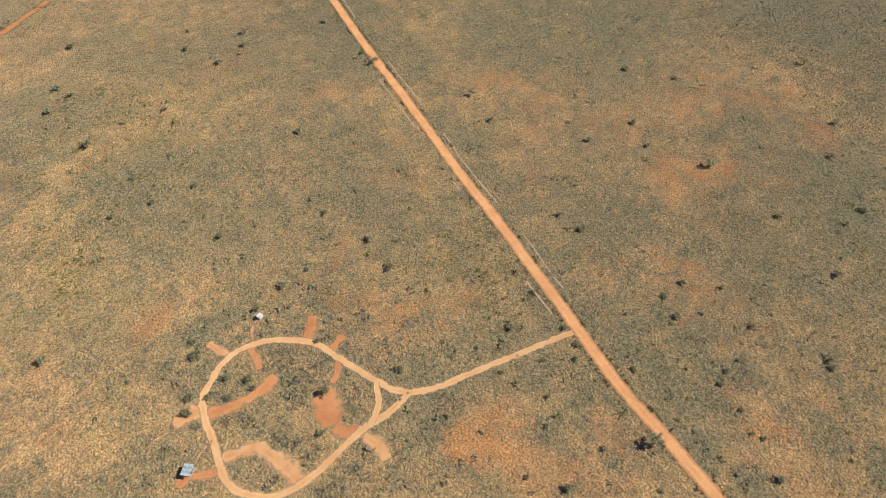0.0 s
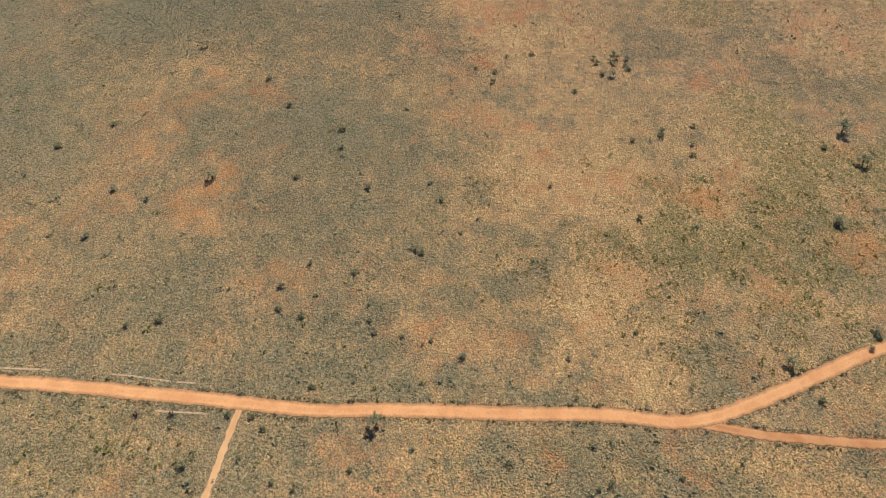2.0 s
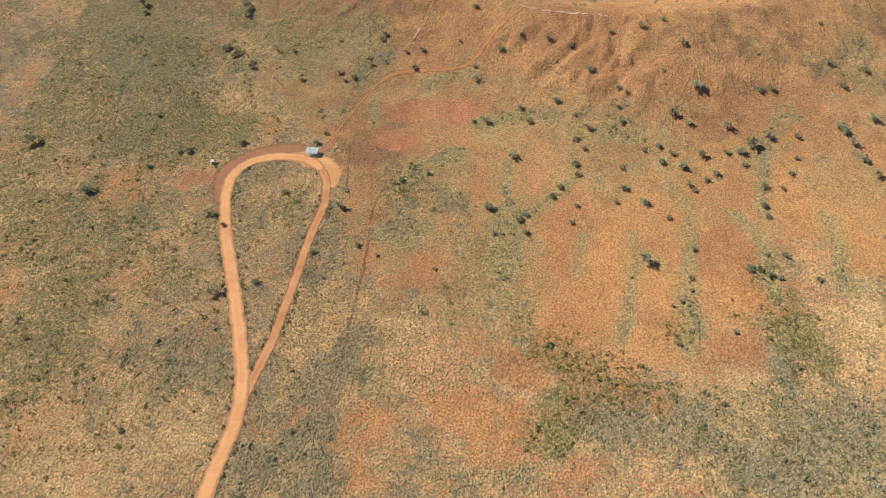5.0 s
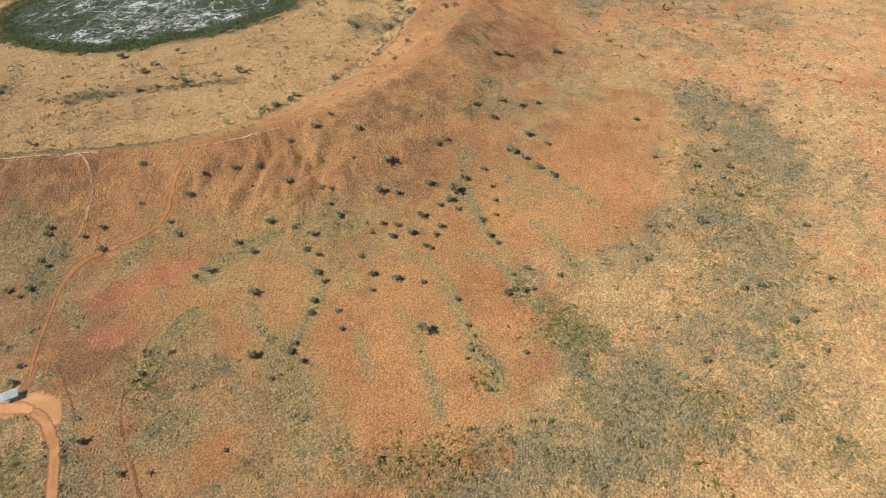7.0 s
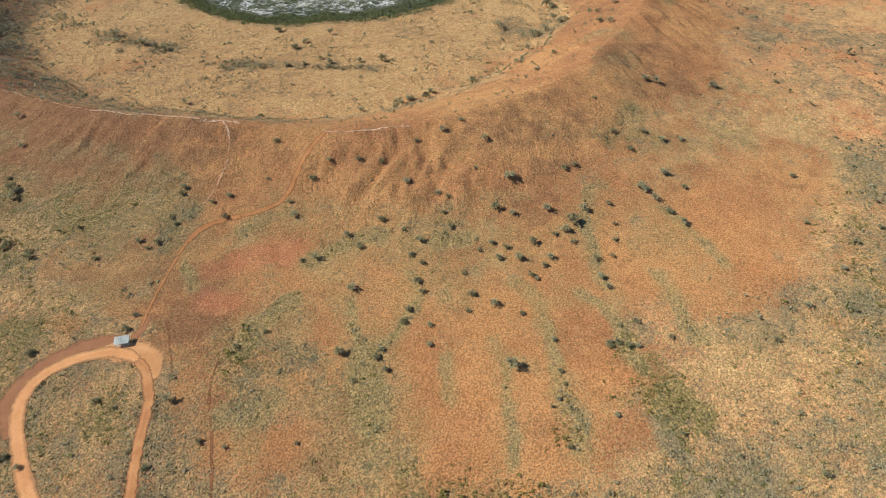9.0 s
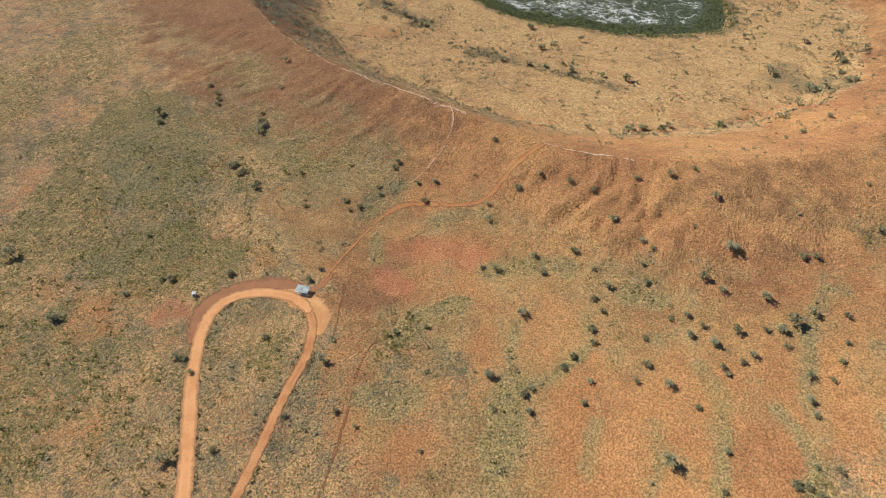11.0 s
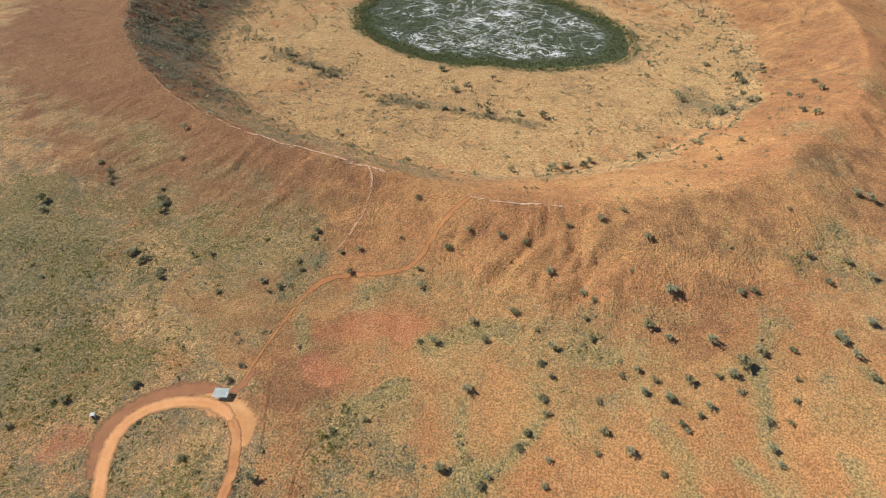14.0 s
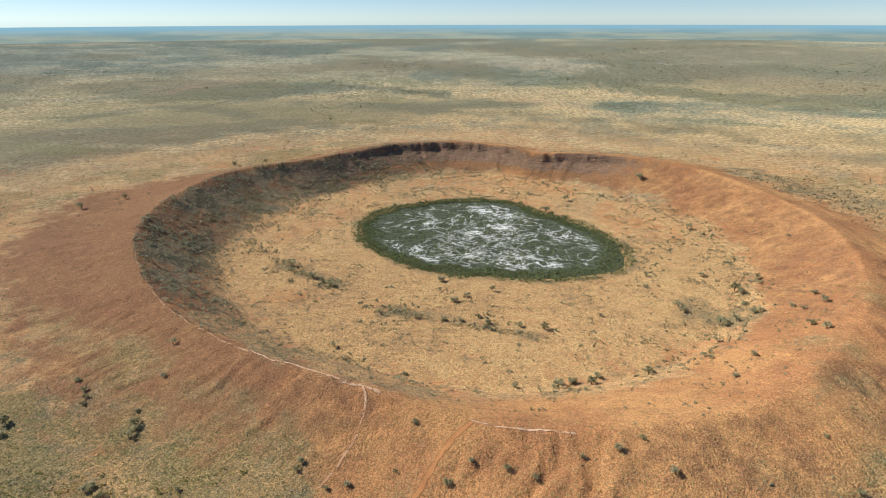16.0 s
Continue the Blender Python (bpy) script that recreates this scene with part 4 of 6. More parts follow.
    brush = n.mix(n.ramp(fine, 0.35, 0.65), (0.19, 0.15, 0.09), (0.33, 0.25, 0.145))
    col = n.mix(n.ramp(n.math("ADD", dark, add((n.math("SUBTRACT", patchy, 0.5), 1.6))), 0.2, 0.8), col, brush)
    # lake bed and its salt
    mud = n.mix(n.ramp(n.noise(0.22, 4, 0.7), 0.4, 0.62), (0.05, 0.066, 0.036), (0.125, 0.14, 0.09))
    col = n.mix(n.ramp(n.math("ADD", lake, add((n.math("SUBTRACT", fine, 0.5), 0.4))), 0.35, 0.65), col, mud)
    crust, lace = n.noise(0.026, 7, 0.62, distort=0.6), n.noise(0.055, 6, 0.65, shift.outputs[0], 0.5)
    patches = n.noise(0.011, 3)
    veins = n.math("MULTIPLY", n.ramp(n.math("ABSOLUTE", n.math("SUBTRACT", crust, 0.5)), 0.003, 0.016, 1, 0), n.ramp(patches, 0.30, 0.42))
    finer = n.math("MULTIPLY", n.ramp(n.math("ABSOLUTE", n.math("SUBTRACT", lace, 0.5)), 0.003, 0.014, 1, 0), n.ramp(patches, 0.48, 0.56))
    blots = n.math("MULTIPLY", n.ramp(n.noise(0.035, 8, 0.72), 0.55, 0.57), n.ramp(patches, 0.46, 0.6))
    white = n.math("MULTIPLY", n.ramp(salt, 0.2, 0.9), n.math("MAXIMUM", blots, n.math("MAXIMUM", veins, finer)))
    white = n.math("MULTIPLY", white, n.ramp(n.noise(0.2, 4, 0.7), 0.40, 0.48))
    col = n.mix(white, col, (0.80, 0.81, 0.78))
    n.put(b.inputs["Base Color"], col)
    n.bump(n.math("ADD", add((grown, 0.5), (fine, 0.75), (grit, 0.35)), n.math("ADD", n.math("MULTIPLY", gullied, add((n.ramp(rill, 0.0, 0.14), 0.5), (other, 1.5), (fine, 0.8))), n.math("MULTIPLY", n.math("MULTIPLY", beds, rock), 5.0))), 1.0, 0.8, b)
    return m


def dirt_material(name, light, dark, rim=RED, fade=0.3, gaps=0.0, rag=0.9):
    """Worn dirt whose ragged edge thins out over the ground below; gaps breaks it up along its way."""
    m, tree, b = material(name)
    n = Nodes(tree)
    edge = n.attribute("side")[0]
    ragged = n.math("ADD", edge, n.math("MULTIPLY", n.math("SUBTRACT", n.noise(0.22, 5, 0.68), 0.5), rag))
    col = n.mix(n.ramp(n.noise(0.09, 4), 0.35, 0.65), light, dark)
    ruts = n.ramp(n.math("ABSOLUTE", n.math("SUBTRACT", edge, 0.42)), 0.05, 0.25, 0.45, 0.0)
    col = n.mix(n.math("MULTIPLY", ruts, n.ramp(n.noise(0.05, 3), 0.4, 0.6)), col, tuple(min(0.85, 1.12 * c) for c in light))
    col = n.mix(n.ramp(n.noise(0.9, 3), 0.45, 0.75, 0, 0.35), col, rim)
    col = n.mix(n.ramp(ragged, 0.45, 0.85), col, rim)
    n.put(b.inputs["Base Color"], col)
    n.bump(n.noise(1.5, 3), 0.3, 0.2, b)
    clear, both = tree.nodes.new("ShaderNodeBsdfTransparent"), tree.nodes.new("ShaderNodeMixShader")
    thin = n.ramp(ragged, 1.0 - fade, 1.0)
    if gaps:
        thin = n.math("MAXIMUM", thin, n.ramp(n.noise(0.12, 4, 0.65), 0.62 - gaps, 0.75 - gaps))
    n.put(both.inputs[0], thin)
    tree.links.new(b.outputs[0], both.inputs[1])
    tree.links.new(clear.outputs[0], both.inputs[2])
    tree.links.new(both.outputs[0], tree.nodes["Material Output"].inputs[0])
    return m


def plant_material(name, a, c, attr=False, thin=0.0):
    m, tree, b = material(name, 0.8)
    n = Nodes(tree)
    lot = n.tree.nodes.new("ShaderNodeNewGeometry").outputs["Random Per Island"]
    col = n.mix(n.math("ADD", n.math("MULTIPLY", lot, 0.75), n.math("MULTIPLY", n.noise(0.35, 3), 0.25)), a, c)
    if attr:
        bare, straw, scrub = n.attribute("cover")[:3]
        col = n.mix(n.ramp(bare, 0.35, 0.9, 0.0, 0.85), col, n.mix(lot, (0.30, 0.212, 0.09), (0.55, 0.40, 0.175)))
        grey = n.mix(lot, (0.19, 0.172, 0.10), (0.40, 0.345, 0.21))
        lush = n.ramp(n.math("ADD", n.vector("cover")[1], n.math("MULTIPLY", n.math("SUBTRACT", n.noise(0.09, 4, 0.65), 0.5), 1.6)), 0.25, 0.6)
        col = n.mix(lush, col, n.mix(lot, (0.13, 0.13, 0.045), (0.30, 0.255, 0.10)))
        col = n.mix(n.ramp(n.math("ADD", scrub, n.math("MULTIPLY", n.math("SUBTRACT", n.noise(0.08, 5, 0.65), 0.5), 1.6)), 0.2, 0.8), col, grey)
    n.put(b.inputs["Base Color"], col)
    if thin:
        through_leaf, both = tree.nodes.new("ShaderNodeBsdfTranslucent"), tree.nodes.new("ShaderNodeMixShader")
        n.put(through_leaf.inputs[0], col)
        both.inputs[0].default_value = thin
        tree.links.new(b.outputs[0], both.inputs[1])
        tree.links.new(through_leaf.outputs[0], both.inputs[2])
        tree.links.new(both.outputs[0], tree.nodes["Material Output"].inputs[0])
    return m


GROUND = ground_material()
ROAD_DIRT = dirt_material("graded_orange_dirt", (0.84, 0.44, 0.195), (0.74, 0.36, 0.15), (0.50, 0.26, 0.12), 0.14)
EAST_DIRT = dirt_material("red_car_park_dirt", (0.67, 0.345, 0.15), (0.54, 0.245, 0.10), (0.42, 0.20, 0.095), 0.35, 0.0, 1.4)
ARM_DIRT = dirt_material("tan_car_park_dirt", (0.75, 0.42, 0.19), (0.64, 0.32, 0.13), (0.60, 0.33, 0.15), 0.3, 0.0, 1.1)
TRACK_DIRT = dirt_material("pale_track_dirt", (0.75, 0.45, 0.215), (0.66, 0.36, 0.155), (0.65, 0.45, 0.26), 0.5, 0.0, 1.5)
BAY_DIRT = dirt_material("red_bay_dirt", (0.60, 0.27, 0.11), (0.50, 0.195, 0.078), (0.62, 0.40, 0.225), 0.6, 0.0, 1.6)
TAN_BAY_DIRT = dirt_material("tan_bay_dirt", (0.68, 0.385, 0.175), (0.60, 0.285, 0.12), (0.64, 0.46, 0.28), 0.65, 0.0, 1.8)
WALK_DIRT = dirt_material("worn_red_walk_dirt", (0.52, 0.25, 0.10), (0.45, 0.20, 0.08), (0.46, 0.22, 0.095), 0.7, 0.05, 1.7)
PATH_DIRT = dirt_material("pale_footpath_dirt", (0.60, 0.38, 0.23), (0.47, 0.25, 0.125), (0.48, 0.26, 0.135), 0.9, 0.12, 2.6)
RIM_DIRT = dirt_material("white_stony_rim_path", (0.66, 0.46, 0.31), (0.54, 0.33, 0.195), (0.52, 0.29, 0.155), 0.9, 0.08, 2.5)
BANK_DIRT = dirt_material("pale_bank_earth", (0.60, 0.42, 0.26), (0.5, 0.33, 0.19), (0.52, 0.36, 0.22), 0.45, 0.03)
APRON_DIRT = dirt_material("dark_red_apron_dirt", (0.38, 0.175, 0.09), (0.44, 0.21, 0.105), (0.43, 0.22, 0.11), 0.6, 0.0, 1.6)
WASH_DIRT = dirt_material("washed_out_red_dirt", (0.24, 0.105, 0.05), (0.32, 0.14, 0.065), (0.34, 0.17, 0.085), 0.8, 0.14, 1.9)
TUFT = plant_material("spinifex", (0.27, 0.235, 0.105), (0.55, 0.40, 0.175), True)
SHRUB = plant_material("grey_green_shrub", (0.20, 0.205, 0.115), (0.45, 0.43, 0.27), thin=0.4)
VERGE = plant_material("dull_brown_green_verge", (0.13, 0.12, 0.058), (0.29, 0.245, 0.125), thin=0.3)
FAR_SHRUB = plant_material("dull_green_far_shrub", (0.085, 0.095, 0.05), (0.19, 0.185, 0.105), thin=0.3)
TWIG = plant_material("grey_twiggy_shrub", (0.22, 0.195, 0.13), (0.50, 0.43, 0.295), thin=0.4)
OLIVE = plant_material("olive_green_tussock", (0.17, 0.172, 0.042), (0.38, 0.335, 0.115), thin=0.4)
WALL_BRUSH = plant_material("grey_brown_brush", (0.19, 0.19, 0.115), (0.44, 0.42, 0.28), thin=0.4)
LAKE_BUSH = plant_material("dark_green_lake_scrub", (0.125, 0.155, 0.058), (0.30, 0.325, 0.15), thin=0.4)
LEAF = plant_material("grey_green_leaves", (0.32, 0.315, 0.175), (0.57, 0.53, 0.34), thin=0.4)
LEAF_DARK = plant_material("dull_dark_leaves", (0.25, 0.24, 0.125), (0.45, 0.42, 0.24), thin=0.4)
BARK = plant_material("grey_brown_bark", (0.10, 0.075, 0.055), (0.17, 0.13, 0.095))
DEAD = plant_material("blackened_dead_wood", (0.03, 0.025, 0.022), (0.08, 0.062, 0.05))


# ---- meshes from arrays ----
def mesh_of(name, verts, faces, mats, smooth=False, attributes=None):
    """verts (n, 3), faces (m, 3 or 4)."""
    verts, faces = np.ascontiguousarray(verts, np.float32), np.ascontiguousarray(faces, np.int32)
    me, k = bpy.data.meshes.new(name), faces.shape[1]
    me.vertices.add(len(verts)), me.loops.add(faces.size), me.polygons.add(len(faces))
    me.vertices.foreach_set("co", verts.ravel())
    me.loops.foreach_set("vertex_index", faces.ravel())
    me.polygons.foreach_set("loop_start", np.arange(0, faces.size, k, dtype=np.int32))
    me.polygons.foreach_set("use_smooth", np.full(len(faces), smooth))
    for m in mats if isinstance(mats, (list, tuple)) else [mats]:
        me.materials.append(m)
    for key, values in (attributes or {}).items():
        a = me.attributes.new(key, "FLOAT_COLOR", "POINT")
        a.data.foreach_set("color", np.ascontiguousarray(values, np.float32).ravel())
    me.update(calc_edges=True)
    return me


def grid_faces(nx, ny):
    i, j = np.meshgrid(np.arange(nx - 1), np.arange(ny - 1), indexing="ij")
    a = (i * ny + j).ravel()
    return np.stack([a, a + ny, a + ny + 1, a + 1], 1)


# ---- ground ----
def axis(lo, hi, fine, end_lo, end_hi, coarse_from=1e9):
    core = np.arange(lo, hi + 0.1, fine)
    core = np.concatenate([core[core < coarse_from], np.arange(coarse_from, hi, fine * 1.4)]) if coarse_from < hi else core
    def arm(start, end, sign):
        out, s, at = [], fine, start
        while (end - at) * sign > 0:
            s = min(s * 1.09, 140)
            at += sign * s
            out.append(at)
        return out
    return np.array(arm(lo, end_lo, -1)[::-1] + list(core) + arm(hi, end_hi, 1))


gx, gy = axis(-460, 560, 2.7, -4600, 4600), axis(-480, 1420, 2.7, -4500, 4700, 540.0)
GX, GY = np.meshgrid(gx, gy, indexing="ij")
far = np.hypot(GX - 12, GY - 140)
pull = np.minimum(1, 4650 / np.maximum(far, 1))
GX, GY = 12 + (GX - 12) * pull, 140 + (GY - 140) * pull
c1, c2, c3, c4 = cover(GX, GY)
ground = new("ground", mesh_of("ground", np.stack([GX, GY, height(GX, GY)], -1).reshape(-1, 3), grid_faces(len(gx), len(gy)), GROUND, True,
                               {"cover": c1.reshape(-1, 4), "cover_low": c2.reshape(-1, 4), "cover_wet": c3.reshape(-1, 4), "soil": c4.reshape(-1, 4), "radial": radial(GX, GY).reshape(-1, 4)}))
tagged(ground, "red earth plain with dry grass and an impact crater", "ground", kind="structure")


# ---- roads ----
def ribbon(name, line, width, lift, mat, label, category, taper=True, ragged=0.0):
    """A worn dirt strip that follows the ground, with ragged edges and low banks."""
    d = np.gradient(line, axis=0)
    d /= np.maximum(np.hypot(d[:, 0], d[:, 1]), 1e-6)[:, None]
    side = np.stack([d[:, 1], -d[:, 0]], 1)
    across = np.array([-1, -0.86, -0.45, 0, 0.45, 0.86, 1])
    wob_l, wob_r = (0.84 + 0.2 * vnoise(line[:, 0], line[:, 1], 16, s) + 0.14 * vnoise(line[:, 0], line[:, 1], 4, s) for s in (1.0, 2.0))
    wob_l, wob_r = (w + ragged * (fbm(line[:, 0], line[:, 1], 7, s, 3) - 0.5) for w, s in ((wob_l, 5.0), (wob_r, 8.0)))
    if taper:
        i = np.minimum(np.arange(len(line)), np.arange(len(line))[::-1])
        ends = np.clip(0.25 + i * 2.2 / width, 0, 1)
        wob_l, wob_r = wob_l * np.sqrt(ends), wob_r * np.sqrt(ends)
    rows = []
    for k in across:
        off = k * width / 2 * np.where(k < 0, wob_l, wob_r)
        xy = line + side * off[:, None]
        z = height(xy[:, 0], xy[:, 1]) + lift + {1: 0.0, 0.86: 0.03}.get(abs(k), 0.04)
        rows.append(np.column_stack([xy, z]))
    v = np.stack(rows, 1).reshape(-1, 3)
    tip = np.zeros(len(line))
    if taper:
        run = np.concatenate([[0], np.cumsum(np.hypot(*np.diff(line, axis=0).T))])
        tip = 1 - np.clip(np.minimum(run, run[-1] - run) / min(0.3 * width, 2.5), 0, 1)
    shade = np.maximum(np.abs(across)[None], tip[:, None]).ravel()
    attr = np.stack([shade, shade, shade, np.ones_like(shade)], 1)
    ob = new(name, mesh_of(name, v, grid_faces(len(line), len(across)), mat, True, {"side": attr}))
    return tagged(ob, label, category, kind="structure")


for k, (p, w) in enumerate(APRON):
    ribbon("car_park_apron", smooth_line(p, 2.5), w, 0.02 + 0.012 * k, ARM_DIRT if k == 1 else APRON_DIRT, "worn dark red dirt apron round the car park loop", "dirt apron")
TAN_BAYS = (2, 5, 9, 10)
for k, (p, w) in enumerate(BAYS):
    ribbon("camping_bay", smooth_line(p, 1.0), 1.5 * w, 0.03 + 0.005 * k, TAN_BAY_DIRT if k in TAN_BAYS else BAY_DIRT, "cleared red dirt camping bay beside the loop track", "camping bay", True, 1.5)
for p, w in RED_TRACKS:
    ribbon("walking_track", smooth_line(p, 1.2), 1.35 * w, 0.16, WALK_DIRT, "worn red dirt walking track up to the crater", "track", True, 1.2)
for p, w in WASHOUTS:
    ribbon("washout", smooth_line(p, 1.0), 0.8 * w, 0.05, WASH_DIRT, "thin washed-out line in the red earth", "washout", True, 2.0)
for p, w in PALE_TRACKS:
    ribbon("footpath", smooth_line(p, 0.8), 1.4 * w, 0.14, PATH_DIRT, "pale stony footpath over red earth", "footpath", True, 1.8)
for p, w in STONY_TRACKS:
    ribbon("footpath", smooth_line(p, 0.8), 1.3 * w, 0.3, RIM_DIRT, "white stony footpath at the crater rim", "footpath", True, 1.8)
for lo, hi, w in ((-168, -138, 1.1), (-139, -117, 1.6), (-119, -105, 2.6)):
    deg = np.arange(lo, hi, 0.15)
    r = crest_r(deg)
    line = np.stack([CENTRE[0] + r * np.cos(np.radians(deg)), CENTRE[1] + r * np.sin(np.radians(deg))], 1)
    r = r + 6 * (fbm(line[:, 0], line[:, 1], 60, 4.0) - 0.5) + 1.2 + 3.0 * (vnoise(deg * 7, deg * 3, 20) - 0.5)
    line = np.stack([CENTRE[0] + r * np.cos(np.radians(deg)), CENTRE[1] + r * np.sin(np.radians(deg))], 1)
    ribbon("footpath", line, w, 0.4, RIM_DIRT if w > 1.7 else PATH_DIRT, "pale stony footpath along the crater rim", "footpath", True, 1.8)
for k, (key, (line, w)) in enumerate(ROAD_LINES.items()):
    main = key in ("main", "east_arm")
    ribbon("road" if main else "track", smooth_line(ROADS[key][0], 2.5 if main else 0.9), w if main else 1.02 * w, 0.13 if key == "main" else 0.09 + 0.01 * k, ROAD_DIRT if key == "main" else EAST_DIRT if main else TRACK_DIRT,
           "graded orange dirt road across the plain" if main else "narrow pale dirt track through the camping ground", "road" if main else "track", key in ("main", "east_arm"))
# broken lines of graded earth beside the main road
road = smooth_line(ROADS["main"][0], 2.5)
for off, lo, hi in ((-7.5, -560, -470), (-8.0, -400, -330), (-7.8, -300, -215), (-8.2, -190, -140), (8.5, -380, -310), (7.8, -250, -235), (8.0, -160, -128)):
    line = road[(road[:, 1] > lo) & (road[:, 1] < hi)]
    d = np.gradient(line, axis=0)
    d /= np.hypot(d[:, 0], d[:, 1])[:, None]
    line = line + np.stack([d[:, 1], -d[:, 0]], 1) * (off + 2.0 * (vnoise(line[:, 0], line[:, 1], 22) - 0.5))[:, None]
    ribbon("earth_bank", line, 1.5, 0.06, BANK_DIRT, "thin pale bank of graded earth beside the road", "earth bank")


# ---- spinifex and shrubs that nobody could count ----
def scatter(rng, lo, hi, count):
    return rng.uniform(lo[0], hi[0], count), rng.uniform(lo[1], hi[1], count)


def tufts(name, x, y, radius, tall, rng, mat, label, sides=5, category="grass", rings=1, smooth=False):
    """Low domes with ragged rims; a second ring makes them rounder."""
    n = len(x)
    a = np.arange(sides) / sides * 2 * np.pi + rng.uniform(0, 6.28, (n, 1))
    parts = []
    zb = height(x, y)
    for k in range(rings):
        rr = radius[:, None] * rng.uniform(0.7, 1.3, (n, sides)) * (1.0, 0.8)[k]
        px, py = x[:, None] + rr * np.cos(a + 0.5 * k), y[:, None] + rr * np.sin(a + 0.5 * k)
        z = zb[:, None] - 0.15 + np.zeros((n, sides)) if k == 0 else zb[:, None] + tall[:, None] * rng.uniform(0.45, 0.9, (n, sides))
        parts.append(np.stack([px, py, z], -1))
    top = np.stack([x + rng.normal(0, 0.2, n) * radius, y + rng.normal(0, 0.2, n) * radius, zb + tall], -1)[:, None]
    v = np.concatenate([*parts, top], 1)
    i = np.arange(sides)
    f, last = [], (rings - 1) * sides
    for k in range(rings - 1):
        lo, hi = k * sides + i, (k + 1) * sides + i
        lo2, hi2 = k * sides + (i + 1) % sides, (k + 1) * sides + (i + 1) % sides
        f += [np.stack([lo, lo2, hi], 1), np.stack([lo2, hi2, hi], 1)]
    f.append(np.stack([last + i, last + (i + 1) % sides, np.full(sides, rings * sides)], 1))
    f = np.concatenate(f)
    size = rings * sides + 1
    f = (f[None] + (np.arange(n) * size)[:, None, None]).reshape(-1, 3)
    c1 = cover(x, y)[0]
    ob = new(name, mesh_of(name, v.reshape(-1, 3), f, mat, smooth, {"cover": np.repeat(c1, size, 0)}))
    return tagged(ob, label, category, kind="stuff")


def bushes(name, x, y, size, tall, rng, mat, label, category="shrubs", leaves=14):
    """Loose heaps of leafy sprays, each bush with its own outline."""
    n = len(x)
    lean = rng.normal(0, 0.42, (n, leaves, 2)) * size[:, None, None] * rng.uniform(0.7, 1.3, (n, 1, 2))
    up = rng.uniform(0.08, 1.0, (n, leaves)) * tall[:, None] * np.exp(-0.6 * (lean ** 2).sum(-1) / size[:, None] ** 2)
    c = np.stack([x[:, None] + lean[..., 0], y[:, None] + lean[..., 1], height(x, y)[:, None] + up], -1)
    a, b = (rng.normal(0, 1, (n, leaves, 3)) * (1, 1, 0.55) for _ in range(2))
    a, b = a / np.linalg.norm(a, axis=-1, keepdims=True), b / np.linalg.norm(b, axis=-1, keepdims=True)
    s = (size[:, None] * rng.uniform(0.2, 0.48, (n, leaves)))[..., None]
    v = np.stack([c - a * s, c + b * s * 0.8, c + a * s * 0.9, c - b * s * 0.7], 2).reshape(-1, 3)
    f = np.arange(len(v)).reshape(-1, 4)
    return tagged(new(name, mesh_of(name, v, f, mat)), label, category, kind="stuff")


def wild(rng, lo, hi, count, base, wet, dry, barren, margin=0.5):
    """Random places, thinned by the ground cover and kept off the roads."""
    x, y = scatter(rng, lo, hi, count)
    c1, c2, c3, c4 = cover(x, y)
    ok = rng.rand(len(x)) < base + wet * c1[:, 2] + dry * c1[:, 1] - barren * c1[:, 0] - 0.75 * np.maximum(c4[:, 1], c4[:, 3]) - 0.3 * c4[:, 0] + 0.3 * c4[:, 2] - 0.2 * c3[:, 1] * step(0.6, 0.4, fbm(x, y, 36, 71.0, 4)) - 0.9 * c2[:, 0] - 0.5 * c2[:, 2] - c3[:, 0] 
    x, y = x[ok], y[ok]
    free = road_gap(x, y) > margin
    return x[free], y[free]


rng = np.random.RandomState(3)
for lo, hi, count in (((-400, -470), (130, 400), 165000), ((-100, -20), (420, 450), 120000), ((-460, 400), (540, 1400), 115000), ((-820, -300), (-400, 450), 60000)):
    x, y = wild(rng, lo, hi, count, 0.5, 0.45, 0.3, 0.25)
    slope = cover(x, y)[2]
    low = 1 - 0.22 * np.maximum(slope[:, 1], slope[:, 3])
    tufts("spinifex", x, y, rng.uniform(0.33, 0.92, len(x)) * low, rng.uniform(0.28, 0.74, len(x)) * low, rng, TUFT, "grey-green and straw-coloured spinifex hummocks on red earth", 3 if lo[1] >= 400 or lo[0] < -500 else 4, smooth=hi[1] < 445 and lo[0] > -500)
# olive tussocks, thick on the greener ground
for lo, hi, count in (((-460, -480), (130, 420), 60000), ((-100, -20), (560, 460), 40000), ((150, 430), (420, 700), 4000)):
    x, y = scatter(rng, lo, hi, count)
    c1 = cover(x, y)[0]
    green = np.maximum(patch(x, y, GREEN), 0.4 * c1[:, 3])
    ok = (rng.rand(count) < 0.07 + 0.95 * green * step(0.3, 0.6, fbm(x, y, 14, 31.0, 4)) - 0.3 * c1[:, 0]) & (road_gap(x, y) > 1.4)
    x, y = x[ok], y[ok]
    size = rng.gamma(4.0, 0.2, len(x)) + 0.4
    bushes("olive_tussocks", x, y, size, size * rng.uniform(0.5, 0.8, len(x)), rng, OLIVE, "olive-green tussocks of grass among orange earth", "grass", 8)
